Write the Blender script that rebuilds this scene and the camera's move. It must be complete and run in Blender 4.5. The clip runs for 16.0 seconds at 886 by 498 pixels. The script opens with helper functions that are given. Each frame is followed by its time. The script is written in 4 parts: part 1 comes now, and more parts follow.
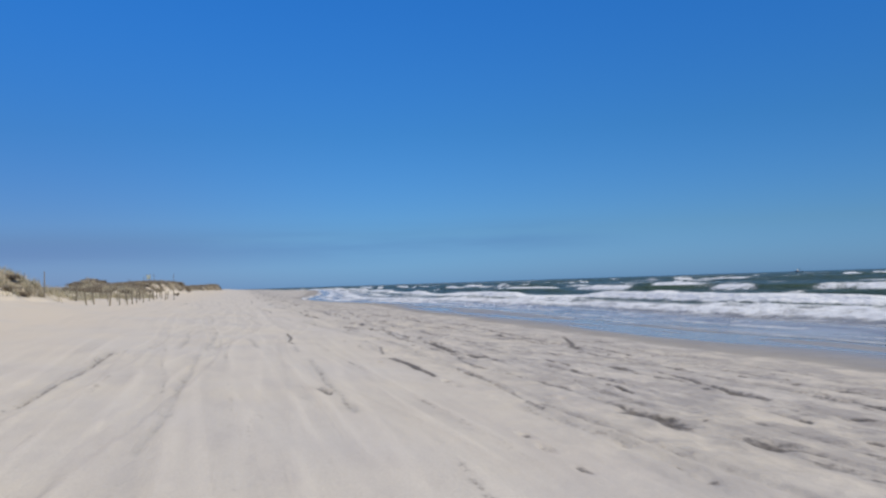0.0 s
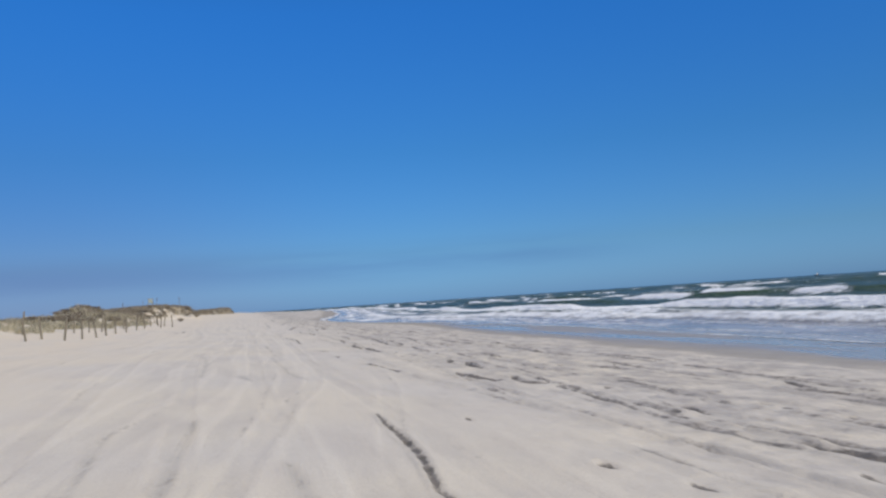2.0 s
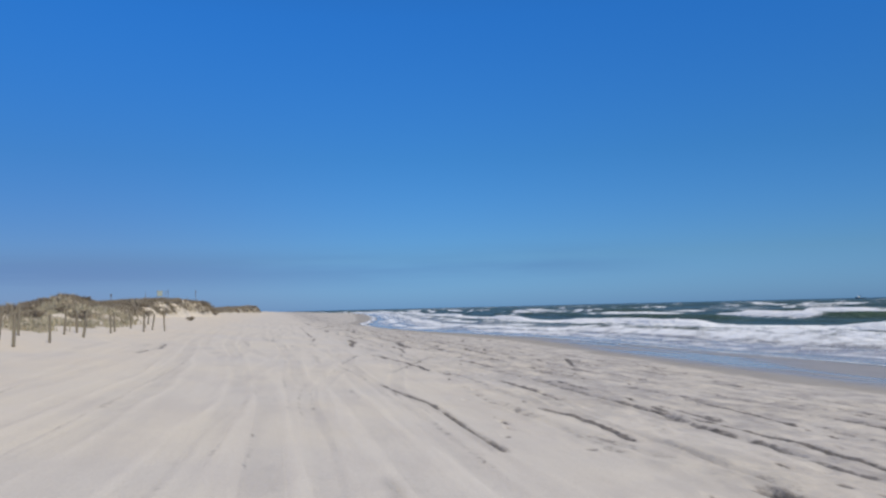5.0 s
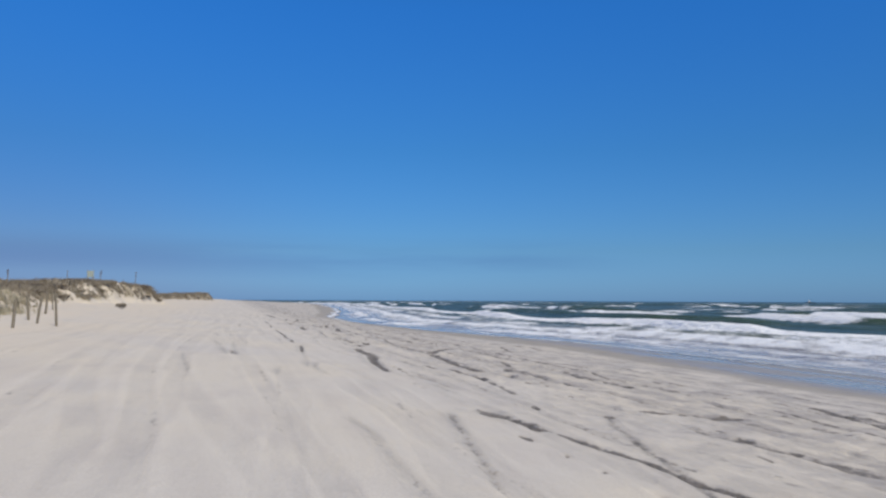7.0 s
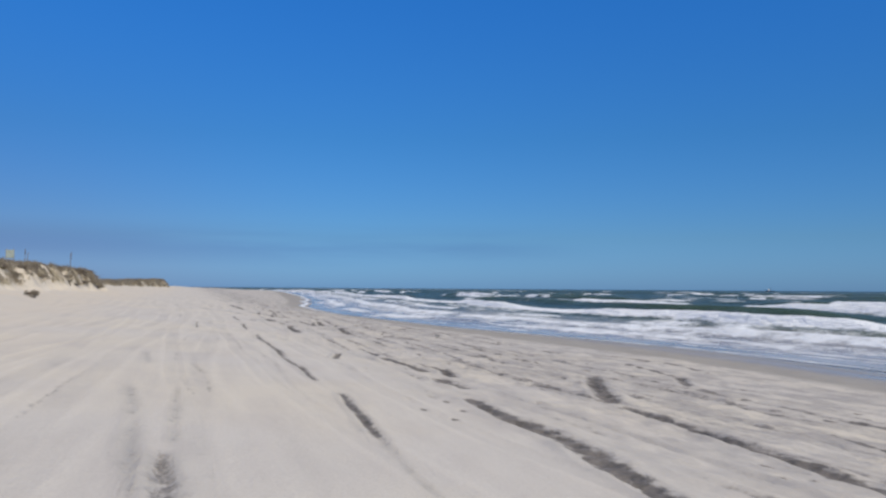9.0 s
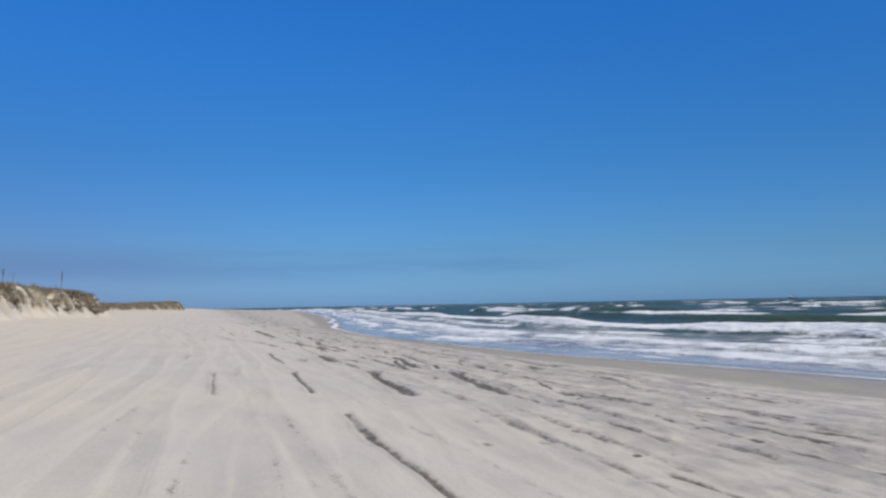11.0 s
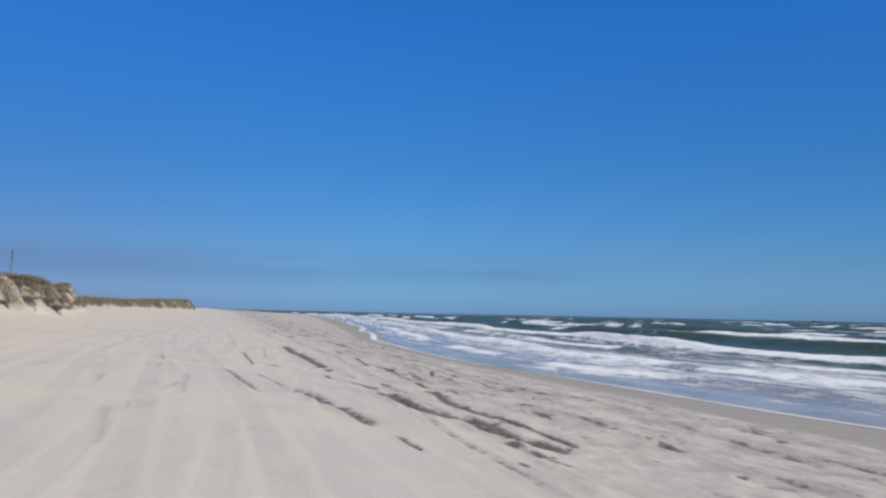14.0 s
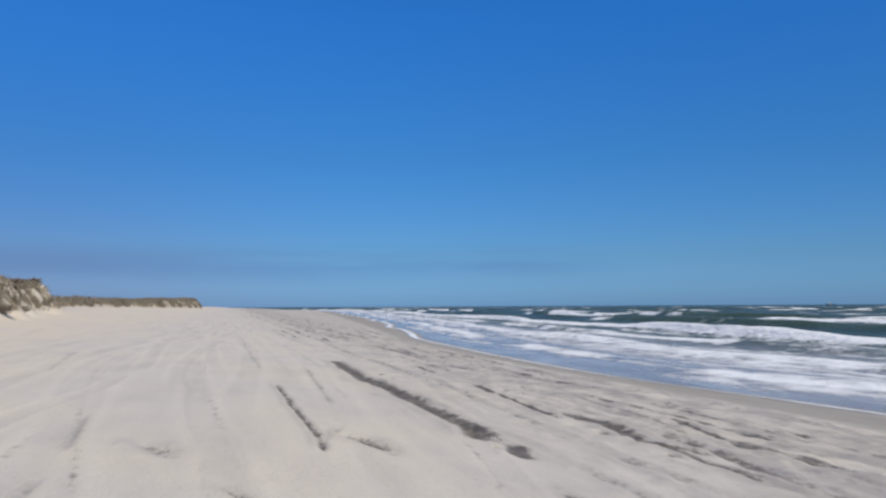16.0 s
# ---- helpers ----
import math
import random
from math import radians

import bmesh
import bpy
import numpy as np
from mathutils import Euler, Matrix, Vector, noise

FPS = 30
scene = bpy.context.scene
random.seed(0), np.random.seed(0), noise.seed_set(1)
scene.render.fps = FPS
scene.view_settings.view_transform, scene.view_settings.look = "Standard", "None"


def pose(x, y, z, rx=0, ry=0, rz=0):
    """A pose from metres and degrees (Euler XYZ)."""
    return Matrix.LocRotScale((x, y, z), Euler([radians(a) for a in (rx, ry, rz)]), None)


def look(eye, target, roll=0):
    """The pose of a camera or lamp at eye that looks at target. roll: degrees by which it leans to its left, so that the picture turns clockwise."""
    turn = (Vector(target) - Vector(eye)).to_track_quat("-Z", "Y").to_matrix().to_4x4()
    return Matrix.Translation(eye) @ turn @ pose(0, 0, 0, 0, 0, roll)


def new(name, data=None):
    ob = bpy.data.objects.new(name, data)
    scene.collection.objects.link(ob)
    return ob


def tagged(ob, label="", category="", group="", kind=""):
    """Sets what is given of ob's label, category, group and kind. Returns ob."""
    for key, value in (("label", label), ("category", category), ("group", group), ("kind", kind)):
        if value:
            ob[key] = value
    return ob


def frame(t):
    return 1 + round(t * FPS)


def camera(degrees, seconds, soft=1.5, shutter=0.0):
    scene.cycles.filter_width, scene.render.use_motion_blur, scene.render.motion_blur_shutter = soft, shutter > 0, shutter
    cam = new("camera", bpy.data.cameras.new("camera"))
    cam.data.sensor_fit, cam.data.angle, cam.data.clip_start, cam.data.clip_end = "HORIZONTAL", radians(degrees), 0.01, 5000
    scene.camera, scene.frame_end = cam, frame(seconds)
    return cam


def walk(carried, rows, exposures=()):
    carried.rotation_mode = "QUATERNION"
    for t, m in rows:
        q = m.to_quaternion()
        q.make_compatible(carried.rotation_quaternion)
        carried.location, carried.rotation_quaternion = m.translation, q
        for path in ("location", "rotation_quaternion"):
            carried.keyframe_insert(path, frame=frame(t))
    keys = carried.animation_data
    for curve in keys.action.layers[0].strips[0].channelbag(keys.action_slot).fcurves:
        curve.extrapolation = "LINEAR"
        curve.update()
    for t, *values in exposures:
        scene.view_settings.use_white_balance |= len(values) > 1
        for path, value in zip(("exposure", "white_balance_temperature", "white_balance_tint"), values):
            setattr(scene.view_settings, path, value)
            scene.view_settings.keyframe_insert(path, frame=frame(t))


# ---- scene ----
# ---- camera ----
cam = camera(56.8, 16.0, soft=2.5)
PATH = [
    (0.0, pose(0, 0, 1.654, 92.331, 1.872, -13.948)),
    (0.5, pose(-0.105, 4.966, 1.642, 92.604, 0.816, -12.506)),
    (1.0, pose(-0.094, 9.974, 1.584, 92.682, 0.355, -15.276)),
    (1.5, pose(0.007, 14.992, 1.524, 92.336, 3.646, -15.182)),
    (2.0, pose(-0.004, 20.025, 1.542, 93.514, 3.791, -13.09)),
    (2.5, pose(-0.049, 25.107, 1.575, 93.464, 3.805, -14.319)),
    (3.0, pose(-0.044, 30.133, 1.568, 93.166, 4.262, -13.85)),
    (3.5, pose(-0.094, 35.19, 1.671, 93.72, 5.22, -14.438)),
    (4.0, pose(-0.246, 40.235, 1.647, 92.262, 2.498, -11.488)),
    (4.2, pose(-0.282, 42.253, 1.647, 94.058, 1.863, -10.945)),
    (6.3, pose(-0.952, 63.283, 1.675, 94.186, -0.556, -13.329)),
    (6.5, pose(-0.961, 65.26, 1.675, 95.007, -0.796, -14.328)),
    (7.0, pose(-0.998, 70.203, 1.674, 93.579, -0.243, -14.452)),
    (7.5, pose(-1.036, 75.071, 1.684, 94.389, -1.473, -14.873)),
    (8.0, pose(-0.965, 79.881, 1.687, 93.803, -1.794, -16.375)),
    (8.5, pose(-0.878, 84.664, 1.649, 93.368, -1.074, -15.021)),
    (9.0, pose(-0.74, 89.397, 1.622, 92.733, -0.397, -17.146)),
    (9.5, pose(-0.487, 93.881, 1.605, 91.77, 2.735, -17.887)),
    (9.7, pose(-0.426, 95.675, 1.605, 93.422, 2.127, -17.03)),
    (11.8, pose(-0.635, 113.991, 1.651, 93.984, 0.1, -15.145)),
    (12.0, pose(-0.621, 115.706, 1.651, 93.726, -0.439, -14.543)),
    (12.5, pose(-0.564, 119.993, 1.649, 94.216, -0.598, -15.459)),
    (13.0, pose(-0.319, 124.242, 1.627, 93.377, 0.622, -18.699)),
    (13.5, pose(-0.006, 128.394, 1.633, 93.715, 0.986, -18.084)),
    (14.0, pose(0.045, 132.463, 1.641, 94.482, -1.159, -15.116)),
    (14.5, pose(0.04, 136.513, 1.659, 93.287, 0.733, -14.635)),
    (15.0, pose(0.074, 140.669, 1.58, 91.844, 1.959, -14.217)),
    (15.5, pose(0.023, 145.0, 1.506, 92.18, 1.365, -13.668)),
    (16.0, pose(0, 149.429, 1.518, 93.979, 0.3, -14.575)),
]
walk(cam, PATH)

# ---- world and sun ----
SKY_TINT = ((0.0, (0.25, 0.52, 1.16)), (0.34, (0.155, 0.67, 1.31)), (0.06, (0.245, 0.49, 0.87)), (0.18, (0.185, 0.545, 0.96)))
SUN_EL, SUN_AZ = 46.0, 160.0        # degrees; azimuth clockwise from +y (ahead)
scene.view_settings.exposure = 0.0


def sky_world():
    world = bpy.data.worlds.new("sky")
    world.use_nodes = True
    nt = world.node_tree
    nt.nodes.clear()
    out = nt.nodes.new("ShaderNodeOutputWorld")
    bg = nt.nodes.new("ShaderNodeBackground")
    bg.inputs["Strength"].default_value = 0.10
    sky = nt.nodes.new("ShaderNodeTexSky")
    sky.sky_type = "NISHITA"
    sky.sun_disc = False
    sky.sun_elevation, sky.sun_rotation = radians(SUN_EL), radians(SUN_AZ)
    sky.altitude, sky.air_density, sky.dust_density, sky.ozone_density = 0, 1.0, 0.4, 2.5
    # the clear deep blue that this air and lens give, and a faint bank of haze low over the sea
    tint = nt.nodes.new("ShaderNodeMix")
    tint.data_type, tint.blend_type = "RGBA", "MULTIPLY"
    tint.inputs[0].default_value = 1.0
    nt.links.new(sky.outputs[0], tint.inputs[6])
    co = nt.nodes.new("ShaderNodeTexCoord")
    sep = nt.nodes.new("ShaderNodeSeparateXYZ")
    nt.links.new(co.outputs["Generated"], sep.inputs[0])
    ramp = nt.nodes.new("ShaderNodeValToRGB")
    for k, (at, colour) in enumerate(SKY_TINT):
        stop = ramp.color_ramp.elements[k] if k < 2 else ramp.color_ramp.elements.new(at)
        stop.position, stop.color = at, (*colour, 1)
    nt.links.new(sep.outputs["Z"], ramp.inputs[0])
    nt.links.new(ramp.outputs[0], tint.inputs[7])
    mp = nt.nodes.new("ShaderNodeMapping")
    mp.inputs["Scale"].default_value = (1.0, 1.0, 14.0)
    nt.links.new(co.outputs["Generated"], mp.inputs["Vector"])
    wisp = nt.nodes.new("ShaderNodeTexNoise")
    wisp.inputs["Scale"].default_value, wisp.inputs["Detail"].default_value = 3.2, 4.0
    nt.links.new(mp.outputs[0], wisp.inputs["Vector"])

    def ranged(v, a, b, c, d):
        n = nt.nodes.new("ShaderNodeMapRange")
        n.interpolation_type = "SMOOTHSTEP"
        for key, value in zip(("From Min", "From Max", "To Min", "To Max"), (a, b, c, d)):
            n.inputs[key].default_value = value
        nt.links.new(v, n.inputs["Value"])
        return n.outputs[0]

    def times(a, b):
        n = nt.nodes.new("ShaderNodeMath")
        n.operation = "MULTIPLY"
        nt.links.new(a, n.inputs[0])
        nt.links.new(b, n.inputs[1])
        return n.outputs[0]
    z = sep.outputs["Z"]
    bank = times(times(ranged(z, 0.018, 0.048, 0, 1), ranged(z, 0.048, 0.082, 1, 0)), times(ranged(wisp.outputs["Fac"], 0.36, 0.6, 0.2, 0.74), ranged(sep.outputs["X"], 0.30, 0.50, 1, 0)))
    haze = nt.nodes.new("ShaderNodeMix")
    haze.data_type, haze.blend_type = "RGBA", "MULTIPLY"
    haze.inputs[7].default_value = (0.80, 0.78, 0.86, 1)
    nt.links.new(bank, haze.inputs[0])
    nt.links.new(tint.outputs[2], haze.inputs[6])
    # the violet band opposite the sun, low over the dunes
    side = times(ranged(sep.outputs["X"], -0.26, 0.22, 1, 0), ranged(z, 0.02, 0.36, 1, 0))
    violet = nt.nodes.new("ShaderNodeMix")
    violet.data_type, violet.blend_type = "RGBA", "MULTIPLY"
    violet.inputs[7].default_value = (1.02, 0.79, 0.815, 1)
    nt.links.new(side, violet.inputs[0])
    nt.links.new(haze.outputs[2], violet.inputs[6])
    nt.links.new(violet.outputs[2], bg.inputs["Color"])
    nt.links.new(bg.outputs[0], out.inputs["Surface"])
    scene.world = world
    return nt, sky, bg


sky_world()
sun_data = bpy.data.lights.new("sun", "SUN")
sun_data.energy, sun_data.angle, sun_data.color = 4.5, radians(0.53), (1.0, 0.90, 0.69)
sun = new("sun", sun_data)
sun_dir = Vector((math.sin(radians(SUN_AZ)) * math.cos(radians(SUN_EL)),
                  math.cos(radians(SUN_AZ)) * math.cos(radians(SUN_EL)), math.sin(radians(SUN_EL))))
sun.matrix_world = look(sun_dir * 50, (0, 0, 0))


# ---- numeric noise ----
def vnoise(x, y, seed=0):
    """Smooth value noise in 0..1 on arrays."""
    x, y = np.broadcast_arrays(np.asarray(x, float), np.asarray(y, float))
    xi, yi = np.floor(x).astype(np.int64), np.floor(y).astype(np.int64)
    fx, fy = x - xi, y - yi
    fx, fy = fx * fx * (3 - 2 * fx), fy * fy * (3 - 2 * fy)

    def h(a, b):
        n = (a * 374761393 + b * 668265263 + seed * 974711 + 12345) & 0xFFFFFFFF
        n = ((n ^ (n >> 13)) * 1274126177) & 0xFFFFFFFF
        n = ((n ^ (n >> 16)) * 2246822519) & 0xFFFFFFFF
        return ((n ^ (n >> 15)) & 0xFFFFFF) / 0xFFFFFF
    a, b = h(xi, yi), h(xi + 1, yi)
    c, d = h(xi, yi + 1), h(xi + 1, yi + 1)
    return (a * (1 - fx) + b * fx) * (1 - fy) + (c * (1 - fx) + d * fx) * fy


def fbm(x, y, octaves=4, seed=0):
    total, amp, norm = 0.0, 1.0, 0.0
    for k in range(octaves):
        total = total + amp * vnoise(x * 2 ** k + 17.3 * k, y * 2 ** k - 9.1 * k, seed + k)
        norm += amp
        amp *= 0.5
    return total / norm


def step(a, b, v):
    s = np.clip((v - a) / (b - a), 0, 1)
    return s * s * (3 - 2 * s)


# ---- the lie of the land ----
SEA = -1.52
SLOPE = -0.0723


def curve(y, ys, vs):
    """A smooth line through a few stations."""
    out = 0.0
    for o in (-6, -3, 0, 3, 6):
        out = out + np.interp(np.asarray(y, float) + o, ys, vs)
    return out / 5


def dry_edge(y):
    return curve(y, (-50, 60, 85, 105, 118, 137, 150, 185, 205, 245, 295, 400, 650, 800, 1000, 1300, 5000),
                 (16, 16.6, 16.4, 18.5, 19, 15, 12.4, 11, 11.5, 16.5, 22, 31, 50, 45, -10, -230, -2500)) \
        + 0.8 * (vnoise(0 * y, np.asarray(y) / 7.0, 5) - 0.5)


def waterline(y):
    return curve(y, (-50, 60, 100, 125, 139, 149, 162, 178, 195, 220, 250, 300, 400, 650, 800, 1000, 1300, 5000),
                 (26, 26.5, 26.5, 25.5, 22.5, 20, 18, 16.4, 16.2, 17.2, 21.5, 28, 39, 60, 55, 0, -220, -2490)) \
        + 1.6 * (vnoise(0 * y, np.asarray(y) / 14.0, 8) - 0.5)


def dune_foot(y):
    return curve(y, (-50, 30, 60, 90, 106, 116, 135, 150, 160, 175, 190, 200, 215, 229, 236, 246, 260, 330, 400, 424, 434, 455),
                 (-15, -14, -13.4, -13.2, -13.2, -12.2, -13.2, -13.6, -12.4, -13.0, -11.2, -10.4, -12.2, -13.6, -20, -22, -17.5, -14.2, -9.0, -7.0, -24, -50)) \
        + 1.5 * (fbm(0 * y, np.asarray(y) / 6.0, 3, 21) - 0.5)


def dune_top(y):
    return curve(y, (-50, 30, 48, 58, 66, 74, 82, 94, 106, 118, 132, 145, 156, 164, 176, 188, 206, 222, 229, 236, 245, 262, 330, 375, 404, 420, 430),
                 (4.2, 5.0, 5.2, 4.9, 3.9, 2.6, 1.7, 1.65, 2.0, 2.15, 2.1, 2.2, 2.7, 3.4, 3.62, 3.5, 3.1, 3.35, 2.9, 2.2, 2.15, 2.25, 2.55, 2.8, 3.6, 3.9, 1.0)) \
        + np.interp(y, (235, 260), (0.7, 1.5)) * (fbm(0 * y + 3.7, np.asarray(y) / np.where(np.asarray(y) < 245, 9.0, 21.0), 3, 33) - 0.5)


# wheel ruts: (start x, drift per 100 m, wander, wave length, phase, half width, depth, dark share)
rut_rng = random.Random(7)
LANES, RUTS = [], []
for k in range(13):                       # wide soft tracks on the upper beach
    x0 = -7.6 + 0.75 * k + rut_rng.uniform(-0.4, 0.4)
    one = (x0, rut_rng.uniform(-2.2, 2.2), rut_rng.uniform(0.2, 0.9), rut_rng.uniform(34, 80), rut_rng.uniform(0, 6.3),
           rut_rng.uniform(0.13, 0.24), rut_rng.uniform(0.008, 0.022), rut_rng.uniform(0.10, 0.32))
    LANES += [one, (x0 + 1.65,) + one[1:]]
for k in range(18):                       # sharper ones nearer to the water
    x0 = 1.8 + 0.62 * k + rut_rng.uniform(-0.35, 0.35)
    one = (x0, rut_rng.uniform(-1.2, 1.2), rut_rng.uniform(0.1, 0.6), rut_rng.uniform(22, 50), rut_rng.uniform(0, 6.3),
           rut_rng.uniform(0.07, 0.14), rut_rng.uniform(0.012, 0.03), rut_rng.uniform(0.8, 1.1))
    RUTS += [(q,) + one[1:6] + (one[6] * min(1.0, max(0.25, (q - 1.0) / 4.0)),) + (one[7] * min(1.0, max(0.2, (q - 1.5) / 3.5)),) for q in (x0, x0 + 1.65)]


# ruts with a known lie, each a line of (x, y) stations: churned by many wheels, broad, cut sharp, thin and faint; and short scuffs
CHURNED = [((4.0, 133.7), (3.8, 134.9), (3.7, 135.7), (3.7, 137.4), (3.6, 139.7)),
           ((5.1, 144.1), (4.7, 145.5), (4.7, 146.9), (4.3, 147.8)), ((2.2, 148.5), (2.1, 149.3), (2.0, 150.3), (1.7, 151.4)),
           ((4.2, 148.0), (4.0, 148.7), (3.9, 149.7), (4.0, 151.1), (3.9, 151.9)),
           ((3.3, 160.1), (3.4, 161.5), (3.4, 163.8), (3.4, 166.6), (3.2, 169.7), (3.3, 176.8))]
BROAD_A = [((9.2, 13.8), (9.3, 14.7), (9.4, 15.5)), ((5.8, 10.2), (6.0, 11.0), (5.8, 11.5)), ((6.2, 8.4), (6.2, 8.9), (6.2, 9.2)),
           ((10.6, 11.8), (10.8, 13.3)), ((6.3, 24.3), (6.3, 25.8), (6.3, 26.7), (6.4, 28.1)),
           ((6.4, 21.7), (6.4, 22.1), (6.3, 22.9), (5.9, 23.5)), ((14.2, 29.8), (14.2, 31.7)), ((11.4, 26.9), (11.6, 27.9)),
           ((6.2, 42.5), (6.1, 43.2), (6.3, 44.8)), ((5.4, 38.5), (5.1, 39.0), (5.1, 39.6), (5.1, 40.7)),
           ((6.2, 37.4), (6.0, 37.7), (5.9, 38.4)), ((13.0, 44.8), (13.0, 47.2), (12.6, 49.2)), ((2.8, 53.4), (2.7, 53.9), (2.6, 54.4)),
           ((4.8, 52.4), (4.7, 53.4), (4.8, 54.8), (4.6, 55.3), (4.4, 56.3), (4.3, 58.2))]
BROAD_B = [((3.5, 81.8), (3.2, 83.7)), ((9.8, 78.2), (9.9, 78.9)), ((3.0, 91.9), (3.3, 95.1), (3.8, 99.0), (3.7, 101.1), (3.8, 102.7)),
           ((6.2, 93.9), (6.2, 96.4), (6.4, 98.6), (6.8, 101.7), (6.9, 102.7)), ((7.4, 94.6), (7.8, 95.8)), ((6.8, 92.6), (6.9, 93.3)),
           ((7.8, 90.7), (7.6, 91.6), (7.7, 93.0), (7.5, 94.0)), ((9.7, 92.0), (9.3, 93.3), (9.7, 95.3), (9.5, 96.3)),
           ((9.8, 91.2), (9.6, 92.0)), ((4.5, 107.8), (4.5, 109.7), (4.4, 111.8)), ((4.8, 106.7), (5.1, 108.2), (5.0, 109.4)),
           ((4.3, 104.5), (4.2, 105.4), (4.3, 106.1)), ((6.9, 103.4), (7.5, 104.8), (8.1, 106.3), (9.6, 109.3)),
           ((11.2, 107.3), (12.7, 110.0))]
BROAD_C = [((3.6, 124.3), (3.7, 125.4), (3.7, 126.6), (3.8, 128.7), (4.2, 131.7)),
           ((5.9, 124.5), (6.1, 126.8), (6.2, 128.1), (6.5, 130.0), (6.8, 131.7)), ((8.1, 124.0), (7.7, 124.7), (7.5, 125.8)),
           ((6.1, 133.5), (6.3, 135.4), (6.5, 137.0), (6.7, 138.9), (6.7, 139.7)), ((10.9, 134.8), (11.1, 136.3)),
           ((2.5, 146.1), (2.4, 147.4), (2.3, 148.2)), ((7.6, 144.7), (7.5, 145.4)),
           ((5.4, 147.8), (5.3, 148.6), (5.1, 149.5), (5.1, 150.7), (5.4, 152.2), (5.3, 153.3)), ((7.4, 150.5), (7.0, 151.4)),
           ((6.7, 148.6), (6.9, 149.5)), ((-0.5, 158.1), (-0.8, 158.9)), ((1.8, 158.8), (1.6, 159.4), (1.4, 159.8)),
           ((6.1, 159.1), (5.7, 159.8), (6.0, 161.7), (5.9, 163.4))]
CUTS_A = [((3.9, 16.7), (3.9, 19.4), (3.8, 21.2)), ((8.2, 20.0), (8.1, 21.2)), ((9.4, 18.7), (9.3, 19.8)),
          ((9.4, 15.5), (9.9, 17.3), (9.9, 18.1)), ((7.1, 14.1), (7.2, 15.3)), ((5.9, 11.7), (5.8, 12.6)), ((9.1, 13.0), (9.0, 13.8)),
          ((-2.9, 12.2), (-2.9, 15.0), (-3.0, 18.9), (-3.0, 21.2)),
          ((12.0, 14.1), (11.3, 14.9)), ((9.3, 10.3), (8.9, 11.0)), ((1.6, 25.8), (1.5, 27.1), (1.7, 28.7), (1.8, 32.6)),
          ((11.7, 27.9), (12.7, 30.4), (13.7, 33.6), (15.0, 36.7)), ((11.7, 32.9), (11.0, 34.0), (11.7, 36.7)),
          ((9.4, 23.7), (9.6, 25.0)), ((12.1, 29.1), (11.4, 30.6)), ((2.8, 48.1), (2.8, 49.2))]
CUTS_B = [((3.6, 41.6), (3.4, 42.6), (3.2, 44.1)), ((7.9, 39.9), (7.8, 40.9), (7.7, 42.2), (7.9, 44.3)),
          ((10.2, 41.7), (9.7, 43.0), (8.5, 43.6)), ((2.2, 60.4), (2.2, 65.8), (1.8, 69.4)), ((7.2, 67.6), (7.0, 70.2)),
          ((6.9, 58.8), (7.3, 61.7), (7.0, 63.2), (6.6, 65.7)), ((4.4, 61.3), (4.6, 64.0), (4.3, 65.1)),
          ((8.5, 63.8), (8.6, 65.2), (8.7, 68.1)), ((8.2, 58.5), (8.3, 60.2)), ((6.9, 53.2), (6.8, 53.7), (6.7, 54.5), (6.9, 56.5)),
          ((16.2, 67.3), (15.5, 69.3), (15.7, 70.2)), ((11.9, 59.3), (11.1, 60.3)), ((6.7, 52.0), (6.5, 53.0)),
          ((3.9, 75.5), (4.0, 77.5), (3.8, 79.7), (3.6, 81.4)), ((8.3, 84.4), (6.9, 84.8)), ((10.1, 82.2), (11.1, 87.2))]
CUTS_C = [((10.9, 81.4), (12.7, 87.2)), ((8.2, 76.3), (8.2, 77.6)), ((14.6, 80.9), (14.7, 84.7), (12.8, 86.2)),
          ((4.8, 73.8), (4.3, 74.2)), ((1.4, 98.8), (1.7, 102.7)), ((5.4, 90.6), (5.4, 92.2), (5.3, 93.7)), ((4.8, 93.8), (4.7, 94.8)),
          ((8.4, 97.4), (9.0, 100.1)), ((11.0, 93.2), (10.4, 93.8), (11.2, 96.8)), ((3.7, 90.1), (3.4, 90.5)),
          ((1.5, 104.9), (1.5, 105.7), (1.6, 107.5), (1.5, 109.4), (1.6, 112.5), (1.5, 117.7), (1.7, 120.7)),
          ((8.2, 112.3), (8.3, 113.9), (7.9, 115.3)), ((9.8, 116.7), (9.5, 118.9)), ((13.3, 119.3), (13.2, 120.7)),
          ((9.7, 113.1), (9.7, 114.8)), ((15.5, 112.8), (16.4, 115.9), (15.7, 119.4)), ((12.9, 110.8), (14.0, 115.3)),
          ((4.5, 112.8), (4.5, 115.2))]
